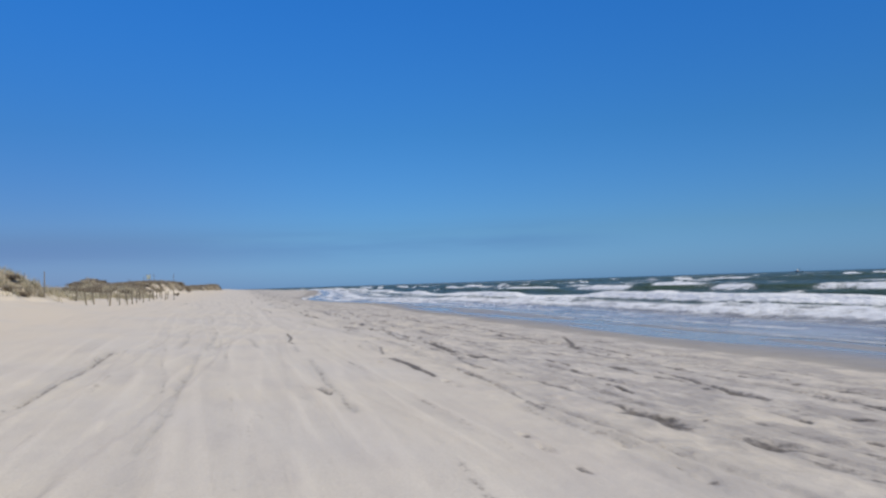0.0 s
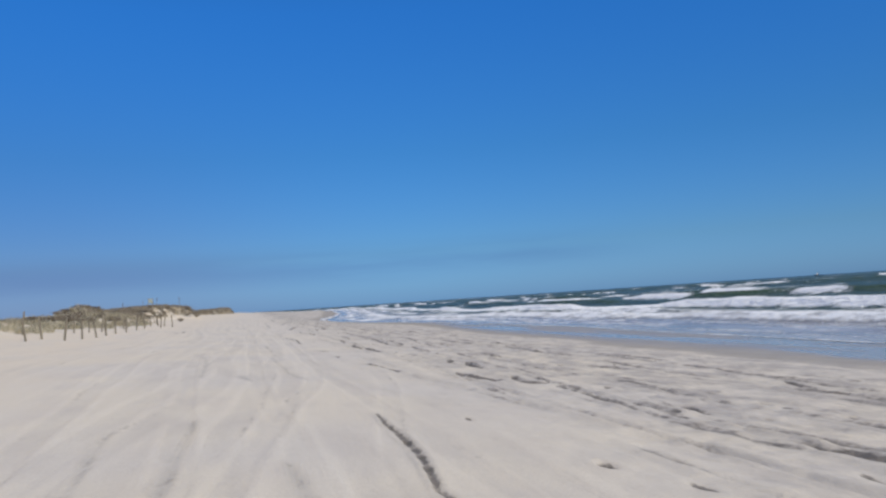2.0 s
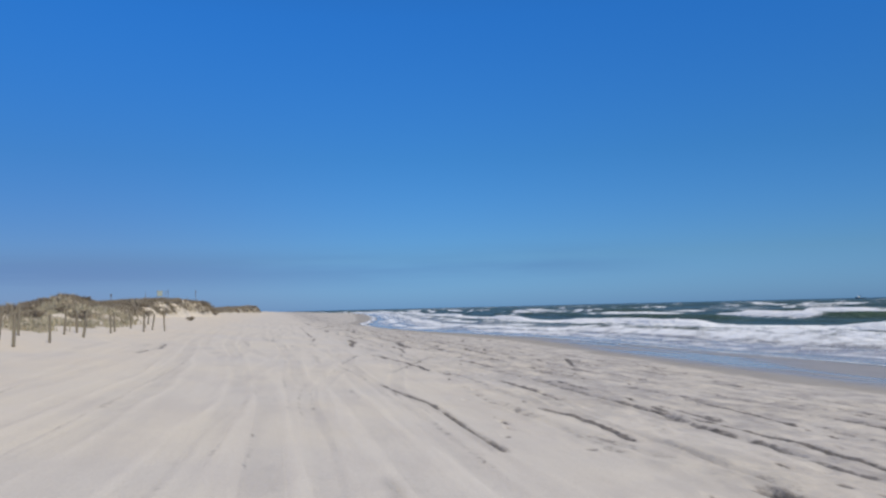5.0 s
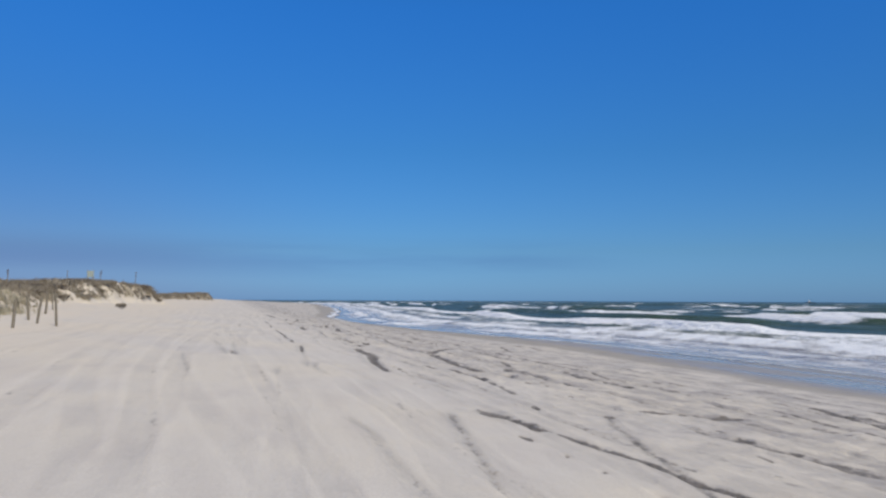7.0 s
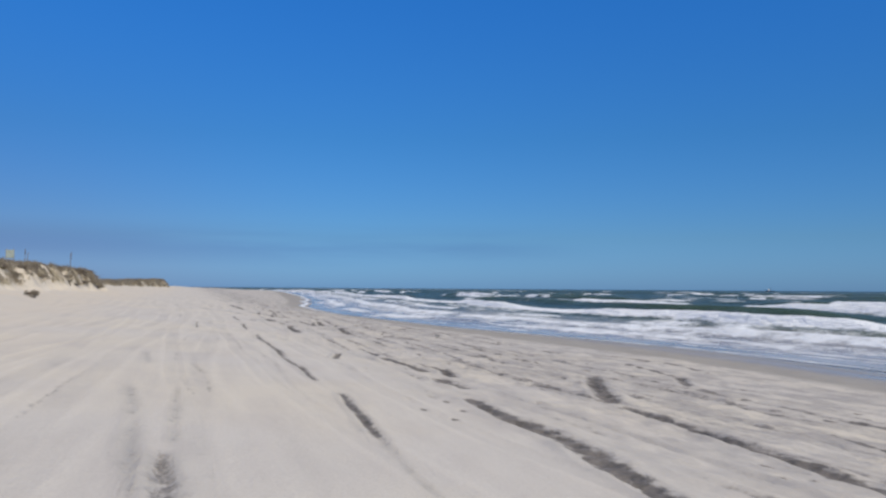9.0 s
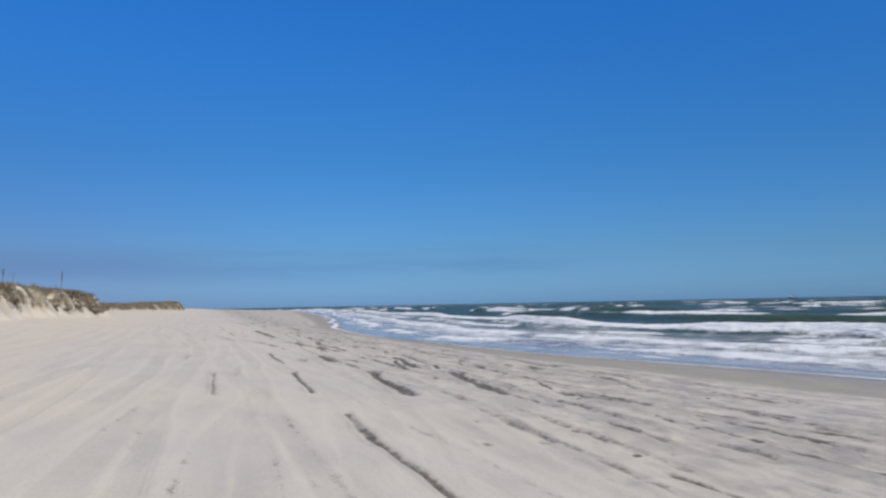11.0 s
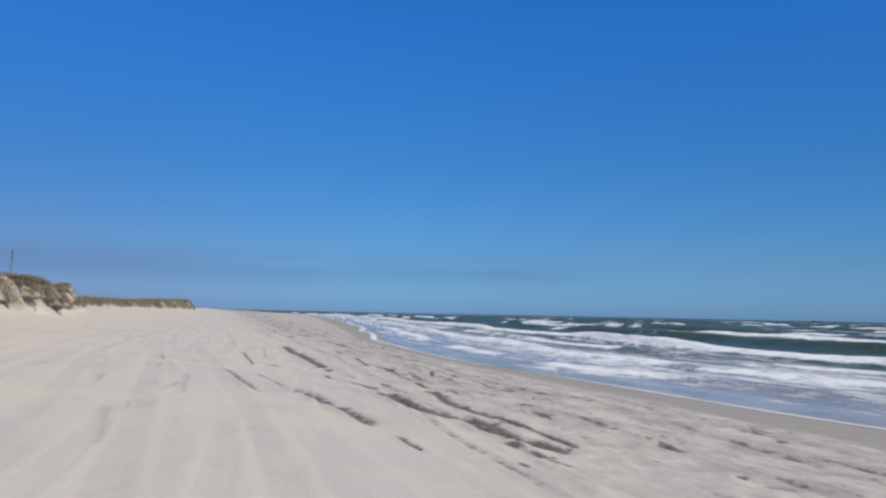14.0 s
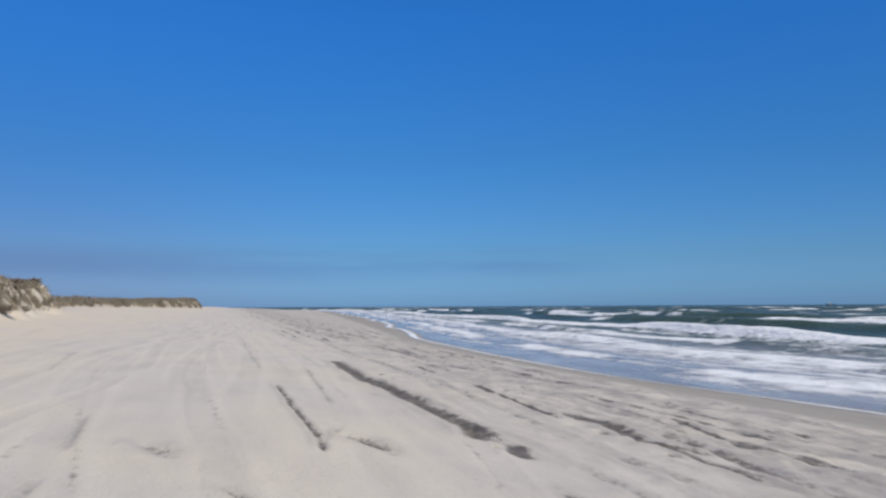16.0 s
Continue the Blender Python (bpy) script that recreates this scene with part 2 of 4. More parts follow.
CUTS_D = [((-0.4, 123.4), (-0.4, 126.0), (-0.4, 129.0)), ((1.5, 123.9), (1.6, 125.6), (1.6, 127.2), (1.7, 130.2)),
          ((6.9, 126.6), (7.0, 127.2), (7.0, 127.9)), ((7.7, 126.3), (8.2, 128.4)), ((11.1, 128.6), (11.9, 131.7)),
          ((1.8, 133.8), (1.8, 134.6), (1.7, 136.9), (1.7, 139.7)), ((6.2, 138.8), (6.0, 139.7)), ((4.6, 136.0), (4.3, 136.9)),
          ((5.7, 133.6), (5.8, 135.1), (6.1, 136.9)), ((9.5, 138.9), (9.5, 139.7)), ((6.8, 133.6), (7.1, 135.0)),
          ((8.4, 136.0), (8.7, 137.3)), ((12.4, 136.2), (12.2, 137.5), (12.0, 138.6)), ((10.4, 136.4), (10.6, 137.7)),
          ((2.8, 143.4), (2.7, 144.7)), ((5.4, 146.7), (5.4, 148.2)), ((5.5, 144.7), (5.5, 145.9), (5.4, 147.4)),
          ((8.1, 145.7), (8.2, 146.5))]
CUTS_E = [((5.6, 154.9), (5.7, 156.7)), ((6.1, 153.3), (6.1, 154.2)), ((1.6, 151.4), (1.3, 153.2), (1.0, 155.2)),
          ((3.9, 153.2), (3.6, 154.5), (3.1, 155.5), (3.1, 156.7)), ((0.9, 150.4), (0.6, 152.8), (0.3, 155.7), (-0.0, 156.7)),
          ((1.0, 158.6), (1.0, 159.6), (1.0, 162.3), (0.9, 166.7)),
          ((5.4, 162.8), (5.7, 166.0), (5.9, 169.2)), ((6.0, 173.8), (6.0, 175.7)), ((9.2, 161.1), (8.9, 161.6)),
          ((7.3, 158.8), (7.1, 159.8), (7.8, 162.8))]
THIN_A = [((5.8, 16.7), (5.4, 19.0), (5.6, 21.2)), ((8.2, 10.9), (8.2, 12.5), (8.0, 14.1)),
          ((-1.0, 8.7), (-0.9, 10.9), (-1.0, 17.7), (-1.0, 21.2)), ((1.5, 11.4), (1.6, 13.7), (1.5, 15.8), (1.6, 20.5)), ((1.6, 22.9), (1.6, 24.9)),
          ((-0.9, 22.7), (-0.9, 23.6), (-0.9, 28.2), (-0.9, 32.0)), ((-0.9, 23.6), (-0.7, 24.5), (-0.4, 26.7)),
          ((-1.6, 22.9), (-1.6, 25.1), (-1.8, 31.1)), ((3.9, 22.9), (4.2, 25.0), (4.3, 27.0), (4.2, 28.7)),
          ((0.4, 24.1), (0.4, 26.4), (0.3, 28.7)), ((1.2, 39.3), (1.0, 40.4), (0.8, 42.4), (0.6, 46.6), (0.6, 49.2)),
          ((-1.3, 40.4), (-1.4, 45.2), (-1.7, 49.2)), ((-0.1, 39.4), (-0.3, 40.6)), ((3.7, 38.7), (3.8, 40.2)),
          ((0.7, 52.5), (0.6, 54.5), (0.5, 58.4))]
THIN_B = [((2.6, 73.9), (3.9, 78.4), (5.6, 84.1)), ((1.5, 73.5), (1.4, 74.9), (1.2, 75.9)), ((1.5, 77.6), (2.5, 83.3)),
          ((0.7, 76.8), (0.8, 80.9)), ((0.8, 80.3), (0.7, 82.3)), ((1.0, 91.9), (1.1, 93.6), (1.4, 98.6)),
          ((1.2, 90.0), (1.1, 91.9), (1.3, 93.7)), ((0.0, 89.3), (0.2, 91.3)), ((-0.9, 98.3), (-0.9, 102.7)),
          ((-1.1, 95.7), (-1.4, 100.7), (-1.6, 102.7)), ((-1.9, 88.9), (-2.0, 91.0), (-2.3, 94.8)), ((-0.5, 105.4), (-0.7, 107.5)),
          ((-1.5, 106.7), (-1.7, 109.0)), ((0.1, 128.3), (0.4, 131.7)), ((2.5, 135.2), (2.7, 136.6)), ((2.6, 134.8), (2.9, 136.8)),
          ((0.7, 135.2), (0.6, 135.6)), ((-1.2, 133.8), (-1.1, 136.0)), ((-1.3, 142.7), (-1.6, 146.0)), ((-2.3, 150.3), (-2.4, 152.0))]
THIN_C = [((-1.0, 149.4), (-0.8, 151.1)), ((-0.6, 149.0), (-0.7, 153.2)), ((-1.5, 154.6), (-1.5, 156.7)), ((1.7, 163.7), (2.0, 172.4)),
          ((-3.6, 167.8), (-4.1, 173.6)), ((-1.6, 158.6), (-1.8, 160.6)), ((0.8, 171.4), (0.7, 180.0), (0.6, 190.7)), ((1.1, 159.2), (1.4, 160.4))]
SCUFFS = [((1.4, 13.7), (1.3, 14.2)), ((6.9, 32.1), (7.0, 32.7)), ((6.2, 28.1), (6.3, 28.6)), ((6.0, 38.9), (6.1, 39.3)),
          ((5.9, 45.1), (6.2, 46.2)), ((8.5, 78.9), (8.2, 79.6)), ((-5.3, 79.8), (-5.3, 82.0), (-5.0, 83.3), (-5.3, 87.2)),
          ((-5.9, 84.8), (-5.7, 86.0)), ((-0.9, 95.8), (-1.0, 97.5)), ((2.9, 110.6), (3.3, 112.4)),
          ((8.8, 135.0), (8.7, 135.4)), ((3.4, 158.9), (3.5, 159.3))]
PITS = []
for k in range(520):
    px, py = 2.4 + 10.7 * rut_rng.random() ** 0.85, rut_rng.uniform(3, 215)
    for q in range(rut_rng.choice((1, 1, 1, 2, 3, 4))):
        PITS.append((px + rut_rng.uniform(-0.07, 0.07), py, rut_rng.uniform(0.04, 0.10), rut_rng.uniform(0.08, 0.26),
                     rut_rng.uniform(0.015, 0.045), rut_rng.uniform(0.45, 1.1) * min(1.0, 0.45 + px / 9.0)))
        px, py = px + rut_rng.uniform(-0.12, 0.12), py + rut_rng.uniform(0.5, 1.3)
# lines, half width, depth, how dark, how often broken, and how deep the tyre lugs bite
CUT_KINDS = ((CHURNED, 0.16, 0.085, 1.3, 0.05, 0.4), (BROAD_A + BROAD_B + BROAD_C, 0.118, 0.065, 1.25, 0.08, 0.42),
             (CUTS_A + CUTS_B + CUTS_C + CUTS_D + CUTS_E, 0.058, 0.038, 1.18, 0.14, 0.15),
             (THIN_A + THIN_B + THIN_C, 0.056, 0.02, 0.46, 0.4, 0.0), (SCUFFS, 0.09, 0.05, 1.1, 0.1, 0.0))


def rut_field(x, y):
    """Height change, how much dark heavy sand and painted rut shade darken the ground, and how packed it is, on a grid
    of x columns and y rows.
    """
    dz = np.zeros(np.broadcast(x, y).shape)
    dark = np.zeros_like(dz)
    packed, pale = np.zeros_like(dz), np.zeros_like(dz)
    if dz.ndim == 1:
        return dz, dark, packed
    clod = fbm(x / 0.28, y / 0.42, 2, 60)
    col, y = x[:1], y[:, :1]
    for k, (x0, drift, wander, length, phase, half, depth, share) in enumerate(LANES):
        c = x0 + drift * (y - 80) / 100 + wander * np.sin(2 * np.pi * y / length + phase) + 0.14 * (vnoise(0 * y + k, y / 3.1, 70 + k) - 0.5)
        lo, hi = np.searchsorted(col[0], (c.min() - 0.9, c.max() + 0.9))
        d = col[:, lo:hi] - c
        keep = step(0.36, 0.56, fbm(0 * y + (k // 2) * 5.1, y / 16.0, 2, 80 + k // 2))
        flat = 1 - step(0.85 * half, 1.12 * half, np.abs(d))
        lip = np.exp(-((np.abs(d) - 1.55 * half) / (0.4 * half)) ** 2)
        dz[:, lo:hi] += keep * (-depth * flat + 0.7 * depth * lip * (0.3 + clod[:, lo:hi]))
        ply = keep * share * flat * (0.55 + 0.6 * vnoise(col[:, lo:hi] / 0.2 + k, y / 2.6, 110 + k))
        packed[:, lo:hi] = np.maximum(packed[:, lo:hi], ply)
        pale[:, lo:hi] = np.maximum(pale[:, lo:hi], keep * lip * share * (0.4 + 0.8 * clod[:, lo:hi]))
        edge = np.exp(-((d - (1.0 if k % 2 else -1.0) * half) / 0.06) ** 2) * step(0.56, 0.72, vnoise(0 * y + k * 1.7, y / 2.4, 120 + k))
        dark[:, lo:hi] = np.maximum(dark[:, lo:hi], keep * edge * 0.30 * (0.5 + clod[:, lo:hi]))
    for k, (x0, drift, wander, length, phase, half, depth, share) in enumerate(RUTS):
        c = x0 + drift * (y - 80) / 100 + wander * np.sin(2 * np.pi * y / length + phase) + 0.18 * (vnoise(0 * y + k, y / 3.1, 70 + k) - 0.5)
        lo, hi = np.searchsorted(col[0], (c.min() - 0.6, c.max() + 0.6))
        d, lump = col[:, lo:hi] - c, clod[:, lo:hi]
        keep = step(0.40, 0.60, fbm(0 * y + k * 5.1, y / 9.0, 2, 80 + k))
        core = np.exp(-(d / half) ** 2)
        lip = np.exp(-((np.abs(d) - 1.9 * half) / (0.7 * half)) ** 2)
        dz[:, lo:hi] += keep * (-depth * core * (0.75 + 0.5 * lump) + 0.55 * depth * lip * (0.5 + lump))
        darkening = keep * step(0.50, 0.62, vnoise(0 * y + k * 2.7, y / (1.1 + 1.3 * share), 140 + k)) * share * np.interp(y, (26, 34, 58, 64, 72, 78, 109, 113, 121, 125, 168, 180), (0.44, 0.52, 0.54, 0.6, 0.6, 0.54, 0.54, 0.6, 0.6, 0.54, 0.54, 0.7)) * (1.1 if x0 > 5.0 else 0.9)
        dark[:, lo:hi] = np.maximum(dark[:, lo:hi], darkening * np.exp(-((d - 0.3 * half) / (1.4 * half)) ** 2) * (0.6 + 0.5 * step(0.3, 0.6, lump)))
        packed[:, lo:hi] = np.maximum(packed[:, lo:hi], min(0.5, 0.55 * share) * keep * np.exp(-(d / (2.2 * half)) ** 2))
    k = 0
    for cuts, half0, depth, darkness, gap, lugs in CUT_KINDS:
        for line in cuts:
            k += 1
            px, py = [q[0] for q in line], [q[1] for q in line]
            ya, yb = py[0], py[-1]
            r0, r1 = np.searchsorted(y[:, 0], (ya - 1.0, yb + 1.0))
            lo, hi = np.searchsorted(col[0], (min(px) - 0.9, max(px) + 0.9))
            yy = y[r0:r1]
            box, lump = (slice(r0, r1), slice(lo, hi)), clod[r0:r1, lo:hi]
            c = np.interp(yy, py, px) + 0.10 * (vnoise(0 * yy + k, yy / 3.4, 500 + k) - 0.5) + 0.035 * (vnoise(0 * yy + k, yy / 0.7, 530 + k) - 0.5)
            d = (col[:, lo:hi] - c) / math.hypot(1, (px[-1] - px[0]) / (yb - ya))
            ends = np.minimum((yy - ya) / 0.5, (yb - yy) / 0.5)
            on = step(-0.9, 0.5, ends + 0.9 * (vnoise(0 * yy + k, yy / 0.6, 540 + k) - 0.5))
            half = half0 * (0.85 + 0.15 * (k % 3)) * (0.7 + 0.6 * vnoise(0 * yy + k, yy / 1.3, 570 + k)) * np.interp(c, (1.0, 4.0), (0.9, 1.25))
            tread = 0.55 + 0.9 * vnoise(d / 0.2 + k, yy / 0.24, 580) if half0 > 0.057 else 0.8 + 0.4 * vnoise(d / 0.3 + k, yy / 0.9, 580)
            bite = 1 - lugs * step(0.35, 0.75, 0.5 + 0.5 * np.sin(2 * np.pi * (yy / 0.56 + 0.8 * vnoise(0 * yy + k, yy / 1.1, 590 + k)) + 1.5 * d / half0))
            dz[box] += on * (-depth * np.exp(-(d / half) ** 2) * (0.3 + 0.8 * lump + 0.5 * tread) * bite + 0.5 * depth * np.exp(-((d + 1.9 * half) / (0.7 * half)) ** 2) * (0.1 + 1.2 * lump * tread)
                             + 0.45 * depth * np.exp(-((d - 1.8 * half) / (0.7 * half)) ** 2) * lump * tread)
            broken = step(gap - 0.2, gap + 0.1, vnoise(0 * yy + k, yy / (1.1 if half0 > 0.057 else 2.2), 560 + k))
            # heavy dark sand and the shade of the rut wall, both as colour
            darkening = on * np.exp(-((d - 0.1 * half) / (1.1 * half)) ** 2) * darkness * (0.6 + 0.4 * tread) * (0.4 + 0.6 * broken) * bite * np.interp(c, (-4.5, -3.0, 0.0, 2.0, 4.0), (0.75, 0.46, 0.5, 0.8, 1.15))
            dark[box] = np.maximum(dark[box], darkening)
            packed[box] = np.maximum(packed[box], 0.8 * on * np.exp(-(d / ((2.2 if half0 > 0.057 else 1.6) * half)) ** 2))
    # single prints and clods kicked out beside the ruts
    for px, py, wide, long, depth, darkening in PITS:
        r0, r1 = np.searchsorted(y[:, 0], (py - 1.2, py + 1.2))
        lo, hi = np.searchsorted(col[0], (px - 0.8, px + 0.8))
        if r1 - r0 < 2 or hi - lo < 2:
            continue
        box, lump = (slice(r0, r1), slice(lo, hi)), clod[r0:r1, lo:hi]
        d = np.hypot((col[:, lo:hi] - px) / wide, (y[r0:r1] - py) / long) + 0.9 * (lump - 0.5)
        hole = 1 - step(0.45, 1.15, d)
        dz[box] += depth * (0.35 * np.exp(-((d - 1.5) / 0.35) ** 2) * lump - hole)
        # the shade inside each hollow is put into the colour too
        dark[box] = np.maximum(dark[box], darkening * hole)
    return dz, dark, packed - 0.9 * pale * (1 - packed)


def land(x, y, fine=True):
    """Height of the sand, with the shares of dark sand and painted rut shade, wetness and plant litter."""
    x, y = np.broadcast_arrays(np.asarray(x, float), np.asarray(y, float))
    row = y[:, :1] if y.ndim == 2 else y
    xd, xf, foot, top = dry_edge(row), waterline(row), dune_foot(row), dune_top(row)
    zd = SLOPE * np.minimum(xd, 24.0)
    zd = np.maximum(zd, SEA + 0.15)
    upper = SLOPE * np.clip(x, -60, 24)
    upper = np.where(x > 0, upper * np.where(xd > 1, np.minimum(1.0, zd / (SLOPE * np.maximum(xd, 1))), 1), upper)
    fore = zd + (SEA + 0.03 - zd) * np.clip((x - xd) / np.maximum(xf - xd, 1), 0, 1) - 0.05 * np.clip(x - xf, 0, 90)
    z = np.where(x < xd, upper, fore)
    z = z + 0.05 * np.exp(-((x - xd + 1.6) / 1.5) ** 2)
    z = np.where(x < xd - 400, np.minimum(z, 1.5), z)
    apron = np.interp(y, (0, 45, 62, 150, 200, 700), (0.9, 0.8, 0.25, 0.3, 0.25, 0.2))
    z = z + apron * step(-7.5, -15.0, x) * (y < 700)
    z = z + 1.0 * step(230, 620, y) * step(26.0, 4.0, x - 0.02 * y) * (x < xd) * (1 - step(750, 1000, y))
    rough = fbm(x / 2.2, y / 2.6, 3, 3)
    base = SLOPE * foot + apron
    gentle = 1 - step(112.0, 132.0, row)
    ragged = 1.8 * (fbm(x / 1.5, y / 1.7, 3, 44) - 0.5) * (1 + 0.6 * gentle)
    rise = step(0.0, 1.0, (foot + 0.8 * gentle - x + ragged) / (2.8 + 4.2 * gentle))
    back = 1.0 - 0.35 * step(4.0, 16.0, foot - x) + 0.5 * (fbm(x / 7.0, y / 8.0, 3, 49) - 0.5) * step(2.0, 6.0, foot - x)
    lift = np.maximum(top - base, 0) * rise * back
    # behind the foot line the beach slope no longer climbs
    z = np.where(x < foot, np.minimum(z, base + 0.1), z) + lift
    z = z + 0.35 * (fbm(x / 1.2, y / 1.2, 3, 51) - 0.5) * rise
    z = z + 1.5 * np.exp(-((y - 153) / 8.0) ** 2) * step(-22.0, -25.5, x) * (1 - step(-25.5, -31.0, x))
    plants = step(0.02, 0.2, rise) * step(0.30, 0.55, (0.9 - 0.6 * gentle) * rise + np.interp(y, (64, 76, 112, 140, 238, 260), (0.55, 0.2, 0.2, 0.22, 0.17, 0.28)) + 1.7 * (fbm(x / 2.2, y / 1.3, 3, 53) - 0.5))
    low = step(60, 68, y) * (1 - step(112, 122, y)) * step(0.9, -0.9, x - np.interp(y, (62, 82, 92, 118), (-13.2, -12.4, -11.4, -11.0)) + 1.6 * (fbm(x / 1.4, y / 1.8, 3, 54) - 0.5))
    plants = np.maximum(plants, low * step(0.45, 0.56, fbm(x / 1.5, y / 3.2, 3, 56) + 0.10 * step(-12.0, -14.5, x)))
    fingers = step(0.14, 0.36, rise + 0.95 * (fbm(x / 3.0 + 0.6 * y / 3.0, y / 1.15, 3, 59) - 0.5)) * step(0.08, 0.22, rise)
    plants = np.where((y > 128) & (y < 236), fingers * (0.15 + 0.85 * step(0.42, 0.52, fbm(x / 1.5, y / 2.6, 3, 64) + 0.08 * step(0.75, 1.0, rise))), plants)
    # behind the ridge: low rolling ground with patchy cover
    hinter = step(-32.0, -46.0, x) * (1 - step(405, 430, y))
    z = z * (1 - hinter) + (1.9 + 0.9 * (fbm(x / 15.0, y / 15.0, 3, 57) - 0.5)) * hinter
    z = np.where((y > 428) & (x < 0), np.minimum(z, 1.75), z)
    plants = plants * (1 - hinter) + step(0.38, 0.56, fbm(x / 9.0, y / 9.0, 3, 58)) * hinter
    wet = step(-0.6, 1.2, x - xd + 1.5 * (fbm(x / 3.0, y / 5.0, 2, 9) - 0.5))
    dry = 1 - wet
    z = z + (0.08 * (fbm(x / 3.5, y / 6.0, 2, 2) - 0.5) + 0.03 * (rough - 0.5)) * dry * (1 - rise)
    churn = step(1.8, 5.5, x) * dry
    z = z + churn * (0.07 * (fbm(x / 0.24, y / 0.45, 2, 61) - 0.5) + 0.035 * (fbm(x / 1.1, y / 2.4, 2, 63) - 0.5))
    dark, packed = np.zeros_like(z), np.zeros_like(z)
    if fine:
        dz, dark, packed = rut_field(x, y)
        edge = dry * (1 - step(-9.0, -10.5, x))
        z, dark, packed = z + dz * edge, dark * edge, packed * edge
        for k in range(46):
            py = 84.0 + 0.33 * k
            px = -6.1 - 0.055 * k - 1.3 * math.sin(k / 13.0) + (0.11 if k % 2 else -0.11)
            rows = np.abs(y[:, 0] - py) < 0.8 if y.ndim == 2 else np.zeros(0, bool)
            if rows.any():
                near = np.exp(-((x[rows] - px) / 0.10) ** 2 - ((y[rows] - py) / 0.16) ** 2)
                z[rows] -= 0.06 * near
                # shade in each footprint, put into the sand colour
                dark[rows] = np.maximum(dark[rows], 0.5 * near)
        wash = step(0.56, 0.70, fbm(x / 0.36, y / 1.9, 3, 15)) * step(-7.5, -3.0, x - xd) * dry
        dark = np.maximum(dark, 0.34 * wash)
    return z, dark, wet, plants, packed


def land_z(x, y):
    return float(land(np.array([x]), np.array([y]))[0][0])


# ---- materials ----
def material(name):
    mat = bpy.data.materials.new(name)
    mat.use_nodes = True
    nt = mat.node_tree
    return mat, nt, nt.nodes["Principled BSDF"]


def node(nt, kind, **values):
    n = nt.nodes.new(kind)
    for key, value in values.items():
        n.inputs[key.replace("_", " ")].default_value = value
    return n


def noise_at(nt, scale, detail=4.0, stretch=(1, 1, 1), rough=0.55):
    co = nt.nodes.new("ShaderNodeTexCoord")
    mp = nt.nodes.new("ShaderNodeMapping")
    mp.inputs["Scale"].default_value = stretch
    n = node(nt, "ShaderNodeTexNoise", Scale=scale, Detail=detail, Roughness=rough)
    nt.links.new(co.outputs["Object"], mp.inputs["Vector"])
    nt.links.new(mp.outputs[0], n.inputs["Vector"])
    return n.outputs["Fac"]


def attr(nt, name):
    n = nt.nodes.new("ShaderNodeAttribute")
    n.attribute_name = name
    return n.outputs["Fac"]


def calc(nt, op, a, b=None):
    n = nt.nodes.new("ShaderNodeMath")
    n.operation = op
    for k, v in enumerate((a, b)):
        if v is None:
            continue
        if isinstance(v, (int, float)):
            n.inputs[k].default_value = v
        else:
            nt.links.new(v, n.inputs[k])
    return n.outputs[0]


def remap(nt, v, a, b, c=0.0, d=1.0):
    n = nt.nodes.new("ShaderNodeMapRange")
    n.interpolation_type = "SMOOTHSTEP"
    for k, value in zip(("From Min", "From Max", "To Min", "To Max"), (a, b, c, d)):
        n.inputs[k].default_value = value
    nt.links.new(v, n.inputs["Value"])
    return n.outputs[0]


def mix(nt, fac, a, b):
    n = nt.nodes.new("ShaderNodeMix")
    n.data_type = "RGBA"
    for k, v in ((0, fac), (6, a), (7, b)):
        if isinstance(v, (int, float)):
            n.inputs[k].default_value = v
        elif isinstance(v, tuple):
            n.inputs[k].default_value = (*v, 1)
        else:
            nt.links.new(v, n.inputs[k])
    return n.outputs[2]


def bump(nt, height, strength, distance, under=None):
    n = node(nt, "ShaderNodeBump", Strength=strength, Distance=distance)
    nt.links.new(height, n.inputs["Height"])
    if under is not None:
        nt.links.new(under, n.inputs["Normal"])
    return n.outputs[0]


